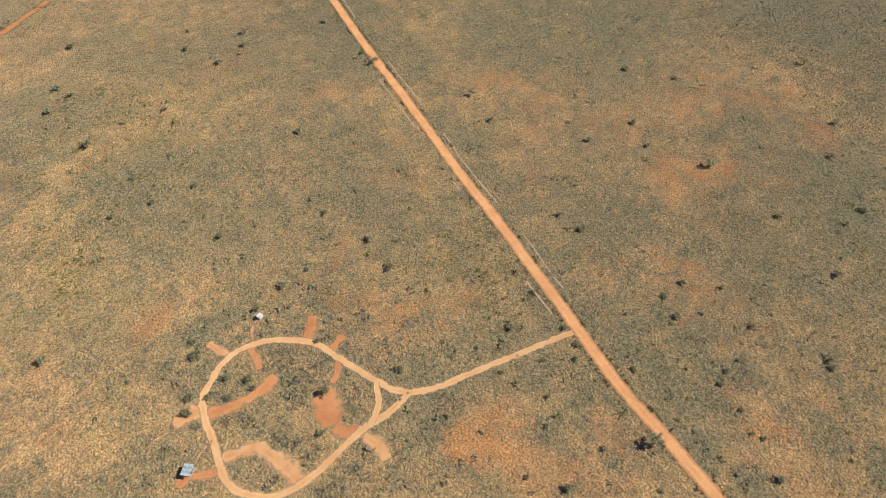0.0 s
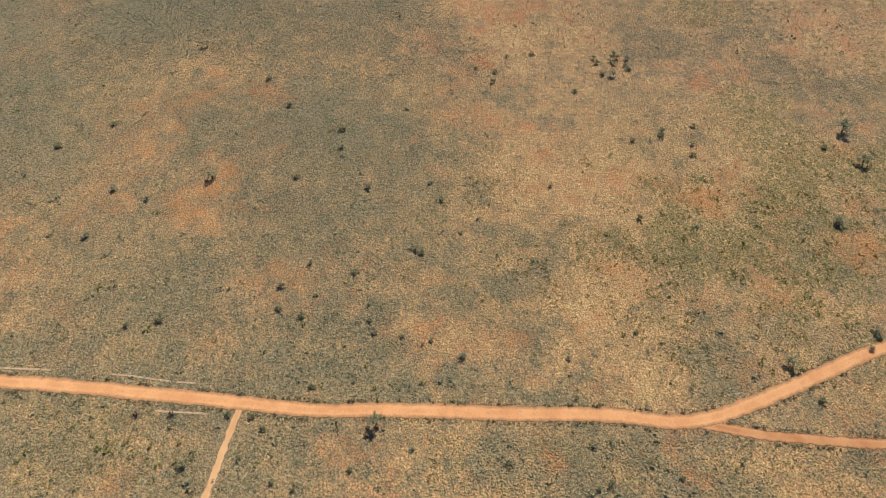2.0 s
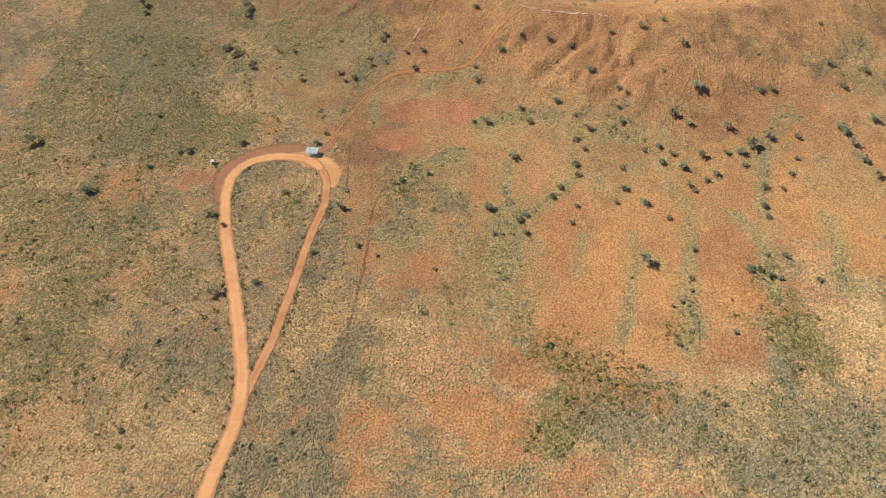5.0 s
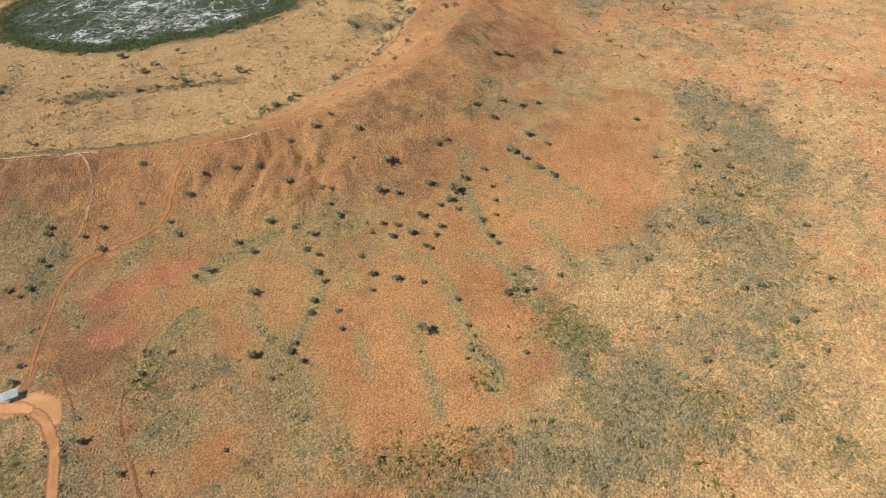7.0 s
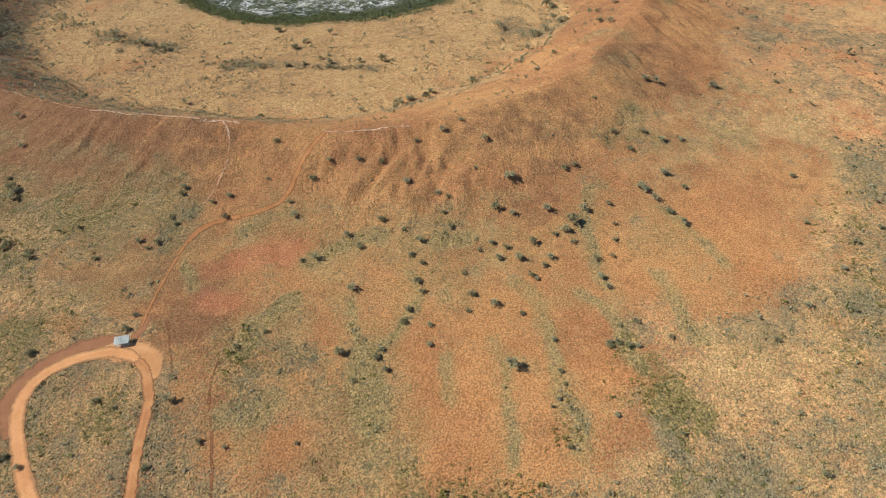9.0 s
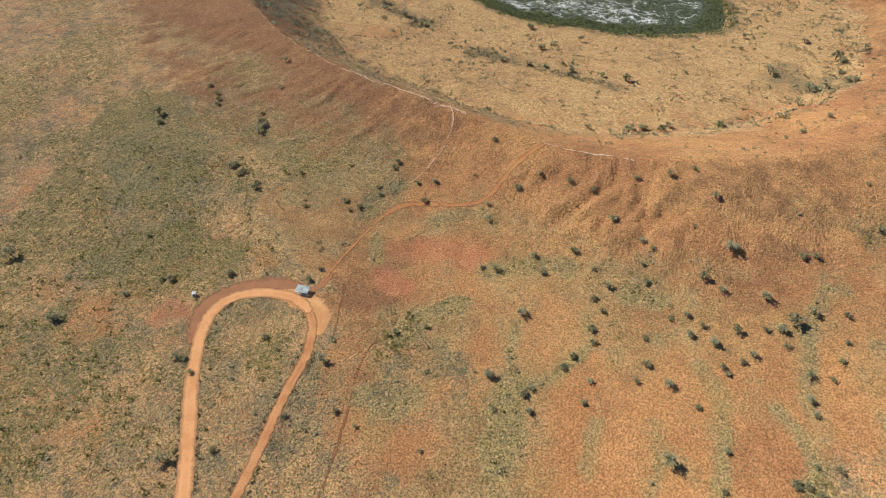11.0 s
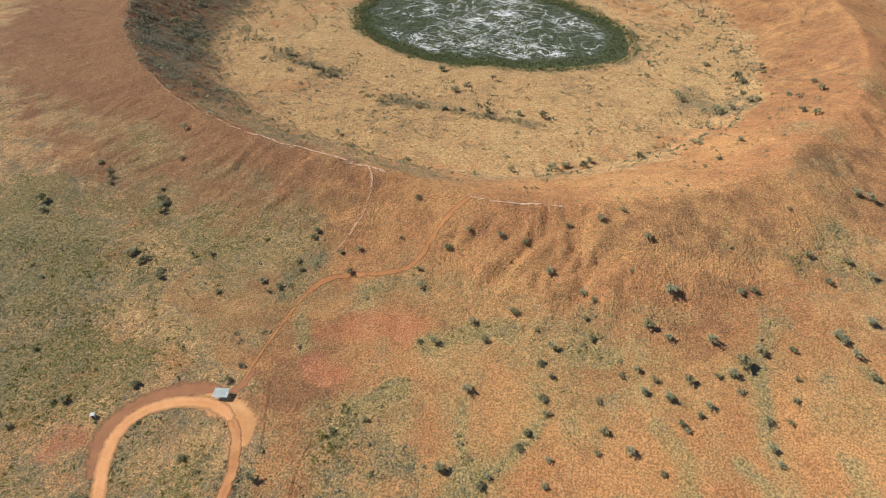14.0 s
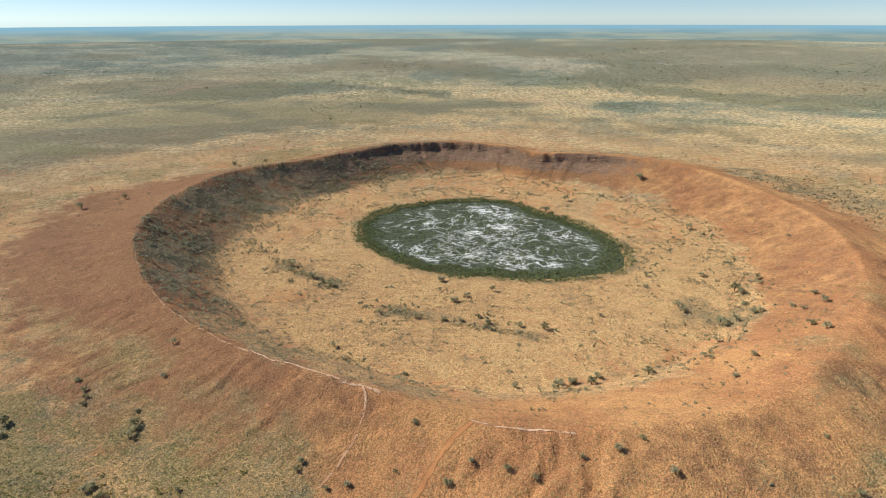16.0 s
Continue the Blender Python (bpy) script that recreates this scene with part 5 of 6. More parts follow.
# grey twiggy scrub and grey-green shrubs
for lo, hi, count in (((-460, -480), (130, 420), 24000), ((-900, -350), (-440, 500), 12000), ((-100, -20), (480, 450), 6000), ((-430, 420), (560, 1400), 3000)):
    x, y = wild(rng, lo, hi, count, 0.02, 0.75, -0.05, 0.05, 1.4)
    size = rng.gamma(3.0, 0.22, len(x)) + 0.35
    bushes("twiggy_scrub", x, y, size, size * rng.uniform(0.25, 0.45, len(x)), rng, TWIG, "grey twiggy scrub scattered over the plain", "shrubs", 7)
for lo, hi, count in (((-460, -480), (130, 420), 13000), ((-900, -350), (-440, 500), 6000), ((-100, -20), (480, 450), 3000), ((-430, 420), (560, 1400), 2000), ((170, -40), (560, 460), 15000)):
    x, y = wild(rng, lo, hi, count, 0.07, 0.75, -0.05, 0.1, 1.6)
    size = rng.gamma(3.0, 0.27, len(x)) + 0.5
    bushes("low_shrubs", x, y, size, size * rng.uniform(0.45, 0.8, len(x)), rng, SHRUB, "low grey-green shrubs scattered over the plain", "shrubs", 9)
# thick low scrub round the camping ground
x, y = scatter(rng, (-40, -300), (130, -80), 14000)
near = np.exp(-((x - CAMP[0]) ** 2 + (y - CAMP[1]) ** 2) / 58 ** 2)
ok = (rng.rand(14000) < 0.75 * near * step(0.35, 0.6, fbm(x, y, 12, 33.0, 3))) & (road_gap(x, y) > 1.6)
x, y = x[ok], y[ok]
size = rng.gamma(3.0, 0.25, len(x)) + 0.4
bushes("camp_scrub", x, y, size, size * rng.uniform(0.25, 0.45, len(x)), rng, TWIG, "dense grey scrub round the camping bays", "shrubs", 12)
# bushes dotted over the plain behind the crater and away to the east
for lo, hi, count, thin in (((-1800, 1500), (2000, 3900), 42000, 0.5), ((-900, 600), (1000, 1700), 16000, 0.42), ((430, 100), (1300, 1500), 16000, 0.4), ((480, 560), (1000, 1150), 8000, 0.2), ((-1100, -500), (-440, 900), 7000, 0.42), ((-700, -1300), (500, -470), 5000, 0.4)):
    x, y = scatter(rng, lo, hi, count)
    away = bearing(x, y)[1] - crest_r(bearing(x, y)[0])
    ok = (away > 60) & (rng.rand(count) < 0.06 + 0.5 * step(thin, thin + 0.12, fbm(x, y, 420, 35.0, 5)) + 0.8 * bands(x, y, SCRUB_BANDS))
    x, y = x[ok], y[ok]
    size = (rng.gamma(3.0, 0.46, len(x)) + 0.7) * (1 + 1.2 * step(1300, 2800, y))
    bushes("plain_bushes", x, y, size, size * rng.uniform(0.6, 1.0, len(x)), rng, FAR_SHRUB, "grey-green bushes dotted over the far plain", "bushes", 3)

for lo, hi, count in (((-800, 1250), (1050, 2100), 36000), ((-900, 450), (-380, 1400), 12000), ((500, 300), (900, 1300), 9000)):
    x, y = scatter(rng, lo, hi, count)
    away = bearing(x, y)[1] - crest_r(bearing(x, y)[0])
    ok = (away > 70) & (rng.rand(count) < 0.35 + 0.9 * step(0.4, 0.6, fbm(x, y, 60, 45.0, 4)))
    x, y = x[ok], y[ok]
    size = rng.gamma(3.0, 0.3, len(x)) + 0.7
    bushes("far_tussocks", x, y, size, size * 0.9, rng, FAR_SHRUB, "grey tussocks on the straw-coloured plain beyond the crater", "grass", 2)


def on_wall(deg, k):
    deg = (deg + 180) % 360 - 180
    r = floor_r(deg) * (1 - k) + crest_r(deg) * k
    return CENTRE[0] + r * np.cos(np.radians(deg)), CENTRE[1] + r * np.sin(np.radians(deg))


# brush on the shady inner wall
deg, k = rng.uniform(80, 238, 30000), rng.uniform(-0.12, 1.03, 30000)
ok = rng.rand(30000) < step(85, 125, deg) * (1 - 0.6 * step(185, 210, deg)) * (1 - step(212, 238, deg)) * (0.18 + 0.82 * step(0.0, 0.3, k))
x, y = on_wall(deg[ok], k[ok])
ok = rng.rand(len(x)) < 0.3 + 0.8 * step(0.42, 0.58, fbm(x, y, 26, 21.0, 4))
x, y = x[ok], y[ok]
size = rng.gamma(2.6, 0.5, len(x)) + 0.5
bushes("wall_brush", x, y, size, size * rng.uniform(0.7, 1.2, len(x)), rng, WALL_BRUSH, "dense grey-green brush on the steep crater wall", "shrubs", 8)
# thin shrubs on the sunny inner wall and on the shelf below the near crest
deg, k = rng.uniform(-125, 125, 6500), rng.uniform(-0.05, 0.98, 6500)
ok = rng.rand(6500) < 0.06 + 0.22 * step(55, 90, deg) + 0.5 * step(0.45, 0.65, fbm(deg * 6, k * 120, 26, 22.0)) * (1 - 0.6 * step(0.5, 0.9, k)) * (1 - 0.5 * step(-30, 10, deg))
x, y = on_wall(deg[ok], k[ok])
size = rng.gamma(3.0, 0.26, len(x)) + 0.4
bushes("wall_shrubs", x, y, size, size * rng.uniform(0.6, 1.2, len(x)), rng, SHRUB, "thin grey-green shrubs on the red inner slope", "shrubs", 16)
# the scrub belt round the lake and the bushes on its bed
deg, k = rng.uniform(-180, 180, 18000), rng.rand(18000)
belt = rng.rand(18000) < 0.6
breadth = 0.15 + 0.07 * step(-160, -110, deg) * (1 - step(-50, -10, deg)) - 0.07 * step(40, 80, deg) * (1 - step(110, 150, deg))
k = np.where(belt, 1.03 - breadth * k * (0.5 + fbm(deg * 4, deg, 20, 41.0, 3)) + np.abs(rng.normal(0, 0.035, 18000)) * step(0.4, 0.6, vnoise(deg * 5, deg, 20, 4.0)), 0.92 * np.sqrt(k))
r = lake_r(deg) * k + 8 * (fbm(deg * 3, k * 10, 12, 42.0, 3) - 0.5)
x, y = CENTRE[0] + r * np.cos(np.radians(deg)), CENTRE[1] + r * np.sin(np.radians(deg))
ok = belt | (fbm(x, y, 26, 44.0, 4) > 0.5)
x, y, belt = x[ok], y[ok], belt[ok]
size = rng.gamma(4.0, 0.22, len(x)) + 0.4
size = np.where(belt, size * 1.4, size * 1.05)
bushes("lake_scrub", x, y, size, size * rng.uniform(0.7, 1.3, len(x)), rng, LAKE_BUSH, "dark green scrub ringing the dry salt lake", "shrubs", 6)
# thin grey bushes on the crater floor, thicker to the east and behind the lake
deg, k = rng.uniform(-180, 180, 24000), np.sqrt(rng.uniform(0.2, 1.0, 24000))
r = floor_r(deg) * k * 1.08
x, y = CENTRE[0] + r * np.cos(np.radians(deg)), CENTRE[1] + r * np.sin(np.radians(deg))
n3 = fbm(x, y, 34, 23.0, 4)
ok = (r > lake_r(deg) * 1.02) & (rng.rand(24000) < 0.07 + 0.5 * step(0.52, 0.64, n3) + 0.30 * step(-70, -45, deg) * (1 - step(10, 40, deg)) * step(0.82, 0.95, k) + 0.45 * step(60, 80, deg) * (1 - step(120, 150, deg)) * step(0.4, 0.6, n3))
x, y = x[ok], y[ok]
size = rng.gamma(3.0, 0.36, len(x)) + 0.5
bushes("crater_shrubs", x, y, size, size * rng.uniform(0.5, 1.0, len(x)), rng, SHRUB, "thin grey shrubs scattered over the straw-coloured crater floor", "shrubs", 12)
# rows of darker shrubs along the crater floor
for points, w in SHRUB_ROWS:
    line = smooth_line(points, 0.9)
    line = line + rng.normal(0, 1.5 * w, line.shape)
    line = line[rng.rand(len(line)) < 0.15 + 0.85 * step(0.42, 0.58, fbm(line[:, 0], line[:, 1], 16, 43.0, 2))]
    size = rng.gamma(3.0, 0.32, len(line)) + 0.5
    bushes("shrub_row", line[:, 0], line[:, 1], size, size, rng, SHRUB, "row of dark grey-green shrubs across the crater floor", "shrubs", 18)
# small bushes along the road banks
line = np.concatenate([smooth_line(ROADS[k][0], 0.8) for k in ("main", "east_arm")])
wide = np.concatenate([np.full(len(smooth_line(ROADS[k][0], 0.8)), ROADS[k][1]) for k in ("main", "east_arm")])
d = np.gradient(line, axis=0)
d /= np.maximum(np.hypot(d[:, 0], d[:, 1]), 1e-6)[:, None]
pick = rng.rand(len(line)) < 0.25 + 0.6 * step(0.4, 0.6, vnoise(line[:, 0], line[:, 1], 14, 6.0))
side = rng.choice([-1, 1], len(line)) * (wide / 2 + rng.uniform(0.0, 1.3, len(line)))
x, y = (line + np.stack([d[:, 1], -d[:, 0]], 1) * side[:, None])[pick].T
x, y = (q[road_gap(x, y) > -0.3] for q in (x, y))
size = rng.uniform(0.5, 1.5, len(x))
bushes("roadside_shrubs", x, y, size, size * 0.7, rng, VERGE, "small dark shrubs along the dirt road banks", "shrubs", 12)


# ---- trees ----
PLAIN_TREES = [(101, -463, 3.9), (92, -490, 4.0), (85, -476, 3.5), (72, -546, 3.9), (28, -423, 3.2), (85, -409, 3.9), (65, -360, 2.3), (32, -332, 2.8), (84, -331, 2.8),
    (60, -330, 2.5), (31, -281, 2.8), (-27, -463, 3.5), (-9, -495, 3.2), (-49, -349, 3.2), (-79, -318, 2.2), (-127, -479, 3.3), (-32, -266, 2.8), (-47, -232, 3.2), (-59,
    -495, 4.1), (-135, -401, 5.2), (-134, -419, 3.0), (-52, -478, 3.2), (-182, -325, 3.8), (-177, -290, 2.9), (-311, -289, 3.4), (-337, -260, 2.7), (-447, -220, 4.8),
    (-402, -156, 4.3), (-280, -172, 4.9), (-166, -171, 3.3), (-161, -188, 2.2), (-259, -209, 2.3)]
PLAIN_TREES_B = [(-283, -115, 2.5), (-336, -90, 3.1), (-316, -88, 2.6), (-365, -134, 2.9), (-226, -236, 2.9), (-268, -234, 2.7)]
CAMP_TREES = [(11, -226, 4.1), (-20, -144, 2.7), (67, -215, 2.5), (68, -206, 3.5), (58, -185, 3.3), (61, -174, 2.3), (49, -179, 2.8), (49, -173, 1.9), (78, -184, 2.9), (81,
    -176, 3.1), (70, -180, 2.1), (18, -152, 3.6), (29, -133, 2.6), (-5, -229, 2.1), (31, -218, 2.5), (10, -182, 1.9), (-47, -206, 3.3), (137, -243, 3.3), (-85, -135, 3.1),
    (-77, -130, 1.9), (-109, -165, 2.3), (-109, -148, 2.7), (-110, -120, 1.9), (-109, -108, 2.1), (-89, -110, 1.6), (-65, -115, 1.6), (-78, -92, 2.0), (-74, -82, 1.3),
    (-67, -80, 1.5), (-84, -57, 1.8), (-103, -101, 1.9), (-126, -81, 1.9)]
CAMP_TREES_B = [(-107, -46, 5.0), (-170, -93, 3.1), (-174, -107, 2.4), (-190, -108, 2.4), (-208, -94, 2.2), (-178, -56, 1.8), (-167, -55, 1.8), (-159, -51, 2.2), (-152,
    -25, 1.7), (-155, -20, 1.7), (-145, -3, 2.7), (-58, -51, 2.6), (-44, -65, 1.5), (-274, -65, 3.1)]
ROAD_TREES = [(-345, 289, 7.9), (-310, 289, 6.1), (-249, 244, 4.7), (-251, 114, 2.6), (-440, 114, 3.2), (-436, 128, 3.2), (-441, 134, 3.2), (-415, 127, 3.8), (-315, 167,
    3.0), (-340, 150, 3.5), (-145, 54, 1.9), (-122, 55, 1.6), (-162, 94, 1.8), (-145, 173, 4.9), (-122, 182, 2.7), (-88, 18, 2.2), (-79, 65, 2.2), (-77, 59, 1.7), (-166,
    231, 3.6), (-82, 99, 1.8), (-94, -28, 1.5)]
LOOP_TREES = [(-447, 133, 3.1), (-432, 131, 3.1), (-439, 142, 3.1), (-430, 140, 3.1), (-417, 118, 3.0), (-434, 116, 3.1), (-424, 141, 3.1), (-335, 148, 2.7), (-327, 169,
    2.3), (-349, 176, 2.4), (-330, 126, 2.6), (-438, 39, 2.6), (-416, 28, 2.9), (-402, 26, 2.8), (-421, 12, 2.5), (-444, 61, 2.7), (-390, 91, 2.5), (-279, 59, 2.0), (-232,
    321, 2.8), (-138, 366, 2.5), (-203, 284, 2.3), (-99, 369, 3.5), (-105, 366, 2.1), (-87, 384, 2.5), (-83, 414, 2.9), (-63, 399, 2.5), (-54, 381, 2.8), (-326, 267, 2.9),
    (-294, 453, 4.0), (-255, 483, 3.1), (-204, 447, 4.5), (-210, 402, 3.9)]
LOOP_TREES_B = [(-199, 394, 3.0), (-180, 380, 3.3), (-51, 266, 2.6), (-33, 272, 2.0), (9, 225, 2.1), (28, 240, 2.1), (27, 226, 2.4), (2, 322, 3.7), (54, 235, 2.4), (-24,
    197, 1.7), (-28, 168, 2.4), (-264, -15, 2.8), (-280, -23, 2.0), (-220, -31, 2.8), (-218, -27, 2.5), (-201, -67, 2.2), (-157, -36, 1.8)]
SLOPE_TREES = [(20, 288, 4.4), (24, 236, 3.1), (5, 244, 4.1), (58, 248, 2.5), (44, 255, 2.8), (49, 263, 2.6), (60, 273, 2.9), (59, 282, 3.4), (65, 295, 2.2), (69, 313,
    3.6), (61, 304, 2.8), (31, 322, 3.1), (24, 335, 3.4), (49, 340, 2.9), (61, 326, 1.8), (90, 333, 2.4), (91, 318, 3.1), (103, 294, 2.5), (112, 297, 2.8), (120, 291, 2.6),
    (112, 284, 2.8), (88, 279, 2.4), (125, 280, 3.8), (137, 290, 3.6), (87, 262, 2.9), (82, 251, 2.3), (98, 251, 3.5), (127, 266, 3.0), (129, 262, 2.0), (111, 240, 2.1),
    (93, 209, 4.9), (121, 218, 2.3)]
SLOPE_TREES_B = [(138, 270, 2.3), (144, 275, 2.8), (154, 293, 2.6), (158, 314, 4.9), (169, 300, 5.4), (162, 294, 3.7), (181, 308, 3.9), (163, 283, 2.6), (134, 317, 3.2),
    (124, 326, 4.0), (171, 267, 3.1), (167, 252, 3.0), (168, 244, 2.3), (182, 266, 2.4), (190, 278, 2.4), (201, 309, 2.6), (196, 291, 2.2), (231, 320, 4.2), (232, 316,
    3.6), (235, 306, 3.9), (239, 292, 3.5), (241, 281, 3.8), (262, 313, 2.8), (255, 329, 3.8), (161, 216, 1.9), (171, 216, 2.4), (159, 202, 2.8), (164, 201, 2.1), (185,
    201, 2.0), (117, 198, 2.0)]
RIM_TREES = [(143, 348, 6.2), (139, 390, 3.9), (111, 407, 3.3), (90, 404, 2.4), (73, 368, 3.4), (60, 392, 2.6), (45, 400, 2.6), (10, 396, 3.5), (24, 407, 2.4), (92, 352,
    3.0), (97, 346, 2.5), (123, 365, 2.0), (185, 348, 3.5), (193, 350, 3.0), (239, 379, 2.9), (242, 419, 2.4), (263, 376, 3.4), (244, 359, 3.2), (274, 365, 3.7), (290, 362,
    3.8), (128, 415, 2.8), (304, 444, 4.6), (310, 439, 4.6), (-275, 512, 3.3), (-257, 491, 3.2), (-211, 473, 3.0), (-202, 454, 4.4), (-215, 548, 4.2), (-207, 406, 4.1),
    (-196, 398, 3.3), (-182, 386, 3.2), (-153, 402, 2.3)]
RIM_TREES_B = [(-82, 419, 2.9), (-50, 400, 2.7), (-90, 392, 3.0), (-111, 375, 3.3), (-7, 366, 3.9), (-9, 379, 2.6), (-22, 407, 1.8), (-206, 508, 3.5)]
CRATER_TREES = [(341, 722, 6.2), (370, 737, 4.6), (327, 663, 4.7), (265, 607, 4.7), (259, 681, 6.2), (288, 647, 6.0), (303, 650, 5.1), (267, 549, 3.9), (241, 568, 3.5),
    (359, 638, 3.6), (380, 642, 5.2), (337, 571, 5.1), (184, 557, 5.9), (104, 544, 8.0), (117, 548, 5.7), (133, 548, 5.7), (140, 558, 4.2), (68, 543, 4.0), (230, 506, 3.6),
    (251, 771, 5.1), (33, 715, 4.5), (-96, 611, 5.8), (-26, 563, 3.3), (-178, 785, 5.1), (-147, 765, 5.5), (-124, 744, 4.8), (-60, 681, 4.4), (85, 647, 4.6), (108, 642,
    5.6), (53, 654, 4.2), (44, 667, 3.8), (8, 660, 4.2)]
CRATER_TREES_B = [(-22, 668, 4.3), (26, 659, 3.7)]
PARK_TREES = [(-113, 298, 3.2), (-108, 308, 2.4), (-198, 285, 3.1), (-163, 295, 3.1), (-162, 230, 3.0), (-154, 222, 2.0), (-85, 240, 3.8), (-123, 251, 2.7), (-113, 244,
    1.5), (-219, 269, 2.3), (-7, 323, 2.3), (-58, 205, 1.7), (-95, 205, 2.3), (-70, 211, 2.2)]
EAST_TREES = [(350, 306, 3.4), (323, 260, 2.4), (274, 199, 3.0), (431, 428, 3.2), (363, 429, 5.2), (350, 152, 2.9), (340, 197, 2.7), (150, 206, 3.3), (155, 206, 2.3), (240,
    183, 2.8), (211, 111, 2.5), (179, 130, 1.7), (103, 157, 2.0), (120, 126, 1.8), (216, 68, 2.7), (274, 105, 3.1), (270, 135, 2.8), (280, 132, 2.6), (270, 83, 2.5), (250,
    83, 2.4), (228, 47, 2.5), (116, 190, 1.7), (109, 183, 1.6), (104, 180, 1.6), (341, 236, 3.1), (387, 268, 3.8), (368, 243, 3.2), (316, 218, 2.6), (361, 222, 3.1), (297,
    189, 2.8), (244, 95, 2.1), (289, 103, 2.6)]
EAST_TREES_B = [(320, 114, 2.7), (159, 148, 1.9), (133, 166, 1.9)]
FAR_TREES = [(-397, 1247, 7.9), (-533, 967, 7.5), (-489, 1011, 6.0), (-344, 1273, 6.2), (-310, 1810, 7.5), (363, 1159, 9.7), (366, 941, 7.4), (172, 1024, 8.3), (215, 1086,
    7.4), (348, 1024, 5.8), (170, 669, 4.1), (63, 730, 4.4), (-184, 806, 8.8), (-150, 771, 6.3), (20, 703, 6.5), (-135, 755, 4.6), (259, 688, 6.9), (317, 770, 5.6), (339,
    731, 7.6), (374, 751, 5.1), (332, 661, 5.0), (330, 692, 5.1), (335, 587, 4.9), (387, 668, 4.6), (357, 654, 4.5), (290, 656, 6.7), (239, 576, 4.6), (5, 757, 6.0), (-11,
    441, 2.6), (-300, 465, 5.3), (-263, 500, 3.4), (-205, 459, 4.8)]


def tube(rng, points, radii, sides=6):
    """A tapered bent stick as vertices and triangles."""
    v, f = [], []
    for p, r in zip(points, radii):
        for k in range(sides):
            a = 2 * math.pi * k / sides
            v.append((p[0] + r * math.cos(a), p[1] + r * math.sin(a), p[2]))
    for j in range(len(points) - 1):
        for k in range(sides):
            a, b = j * sides + k, j * sides + (k + 1) % sides
            f += [(a, b, a + sides), (b, b + sides, a + sides)]
    return v, f


def merge(pieces):
    v, f = [], []
    for pv, pf in pieces:
        base = len(v)
        v += list(pv)
        f += [tuple(i + base for i in q) for q in pf]
    return np.array(v), np.array(f)


def leaf_clump(rng, centre, spread, leaves, size):
    v, f = [], []
    for _ in range(leaves):
        c = centre + rng.normal(0, spread, 3) * (1, 1, 0.7)
        a, b = rng.normal(0, 1, 3) * (1, 1, 0.5), rng.normal(0, 1, 3) * (1, 1, 0.5)
        a, b = a / np.linalg.norm(a), b / np.linalg.norm(b)
        s = size * rng.uniform(0.6, 1.3)
        k = len(v)
        v += [c - a * s, c + b * s * 0.7, c + a * s, c - b * s * 0.7 + rng.normal(0, 0.2, 3) * s]
        f += [(k, k + 1, k + 2), (k, k + 2, k + 3)]
    return v, f


def make_tree(seed, tall, open_crown, leaf, label, name):
    """A desert tree one metre across: leaning stems with limbs, and a broken crown of leaf clumps."""
    rng = np.random.RandomState(seed)
    sticks, clumps = [], []
    stems = rng.randint(2, 5)
    for s in range(stems):
        a = rng.uniform(0, 6.28)
        lean = np.array([math.cos(a), math.sin(a), 0]) * rng.uniform(0.05, 0.25)
        pts = [lean * t * t + np.array([0, 0, tall * 0.72 * t - 0.03]) for t in (0, 0.35, 0.7, 1.0)]
        sticks.append(tube(rng, pts, (0.035, 0.028, 0.02, 0.01), 5))
        for k in range(rng.randint(3, 6)):
            b = rng.uniform(0, 6.28)
            reach = rng.uniform(0.15, 0.42)
            tip = pts[3] * rng.uniform(0.6, 1.0) + np.array([math.cos(b) * reach, math.sin(b) * reach, rng.uniform(-0.1, 0.22) * tall])
            tip[2] = max(tip[2], 0.16)
            out = math.hypot(tip[0], tip[1])
            if out > 0.44:
                tip[:2] *= 0.44 / out
            sticks.append(tube(rng, [pts[2], (pts[2] + tip) / 2 + rng.normal(0, 0.02, 3), tip], (0.016, 0.011, 0.005), 3))
            clumps.append(leaf_clump(rng, tip, 0.07 * open_crown, 24, 0.062))
            clumps.append(leaf_clump(rng, (pts[2] * 0.4 + tip * 0.6) + np.array([0, 0, 0.06]), 0.06 * open_crown, 11, 0.06))
    thing = tagged(new(name), label, name, "desert " + name + "s")
    trunk = new("trunk", mesh_of("trunk", *merge(sticks), BARK, True))
    crown = new("crown", mesh_of("crown", *merge(clumps), leaf))
    trunk.parent = crown.parent = thing
    return thing


def make_dead(seed, label):
    rng = np.random.RandomState(seed)
    sticks = []
    for s in range(9):
        a = rng.uniform(0, 6.28)
        tip = np.array([math.cos(a) * rng.uniform(0.2, 0.5), math.sin(a) * rng.uniform(0.2, 0.5), rng.uniform(0.05, 0.4)])
        mid = tip * 0.5 + rng.normal(0, 0.05, 3)
        sticks.append(tube(rng, [np.array([0, 0, -0.02]), mid, tip], (0.04, 0.03, 0.012)))
        for k in range(4):
            sticks.append(tube(rng, [mid, (mid + tip) / 2 + rng.normal(0, 0.08, 3), tip + rng.normal(0, 0.12, 3) * (1, 1, 0.5)], (0.018, 0.014, 0.006), 4))
    thing = tagged(new("dead_shrub"), label, "dead shrub", "dead shrubs")
    branches = new("branches", mesh_of("branches", *merge(sticks), DEAD, True))
    branches.parent = thing
    return thing


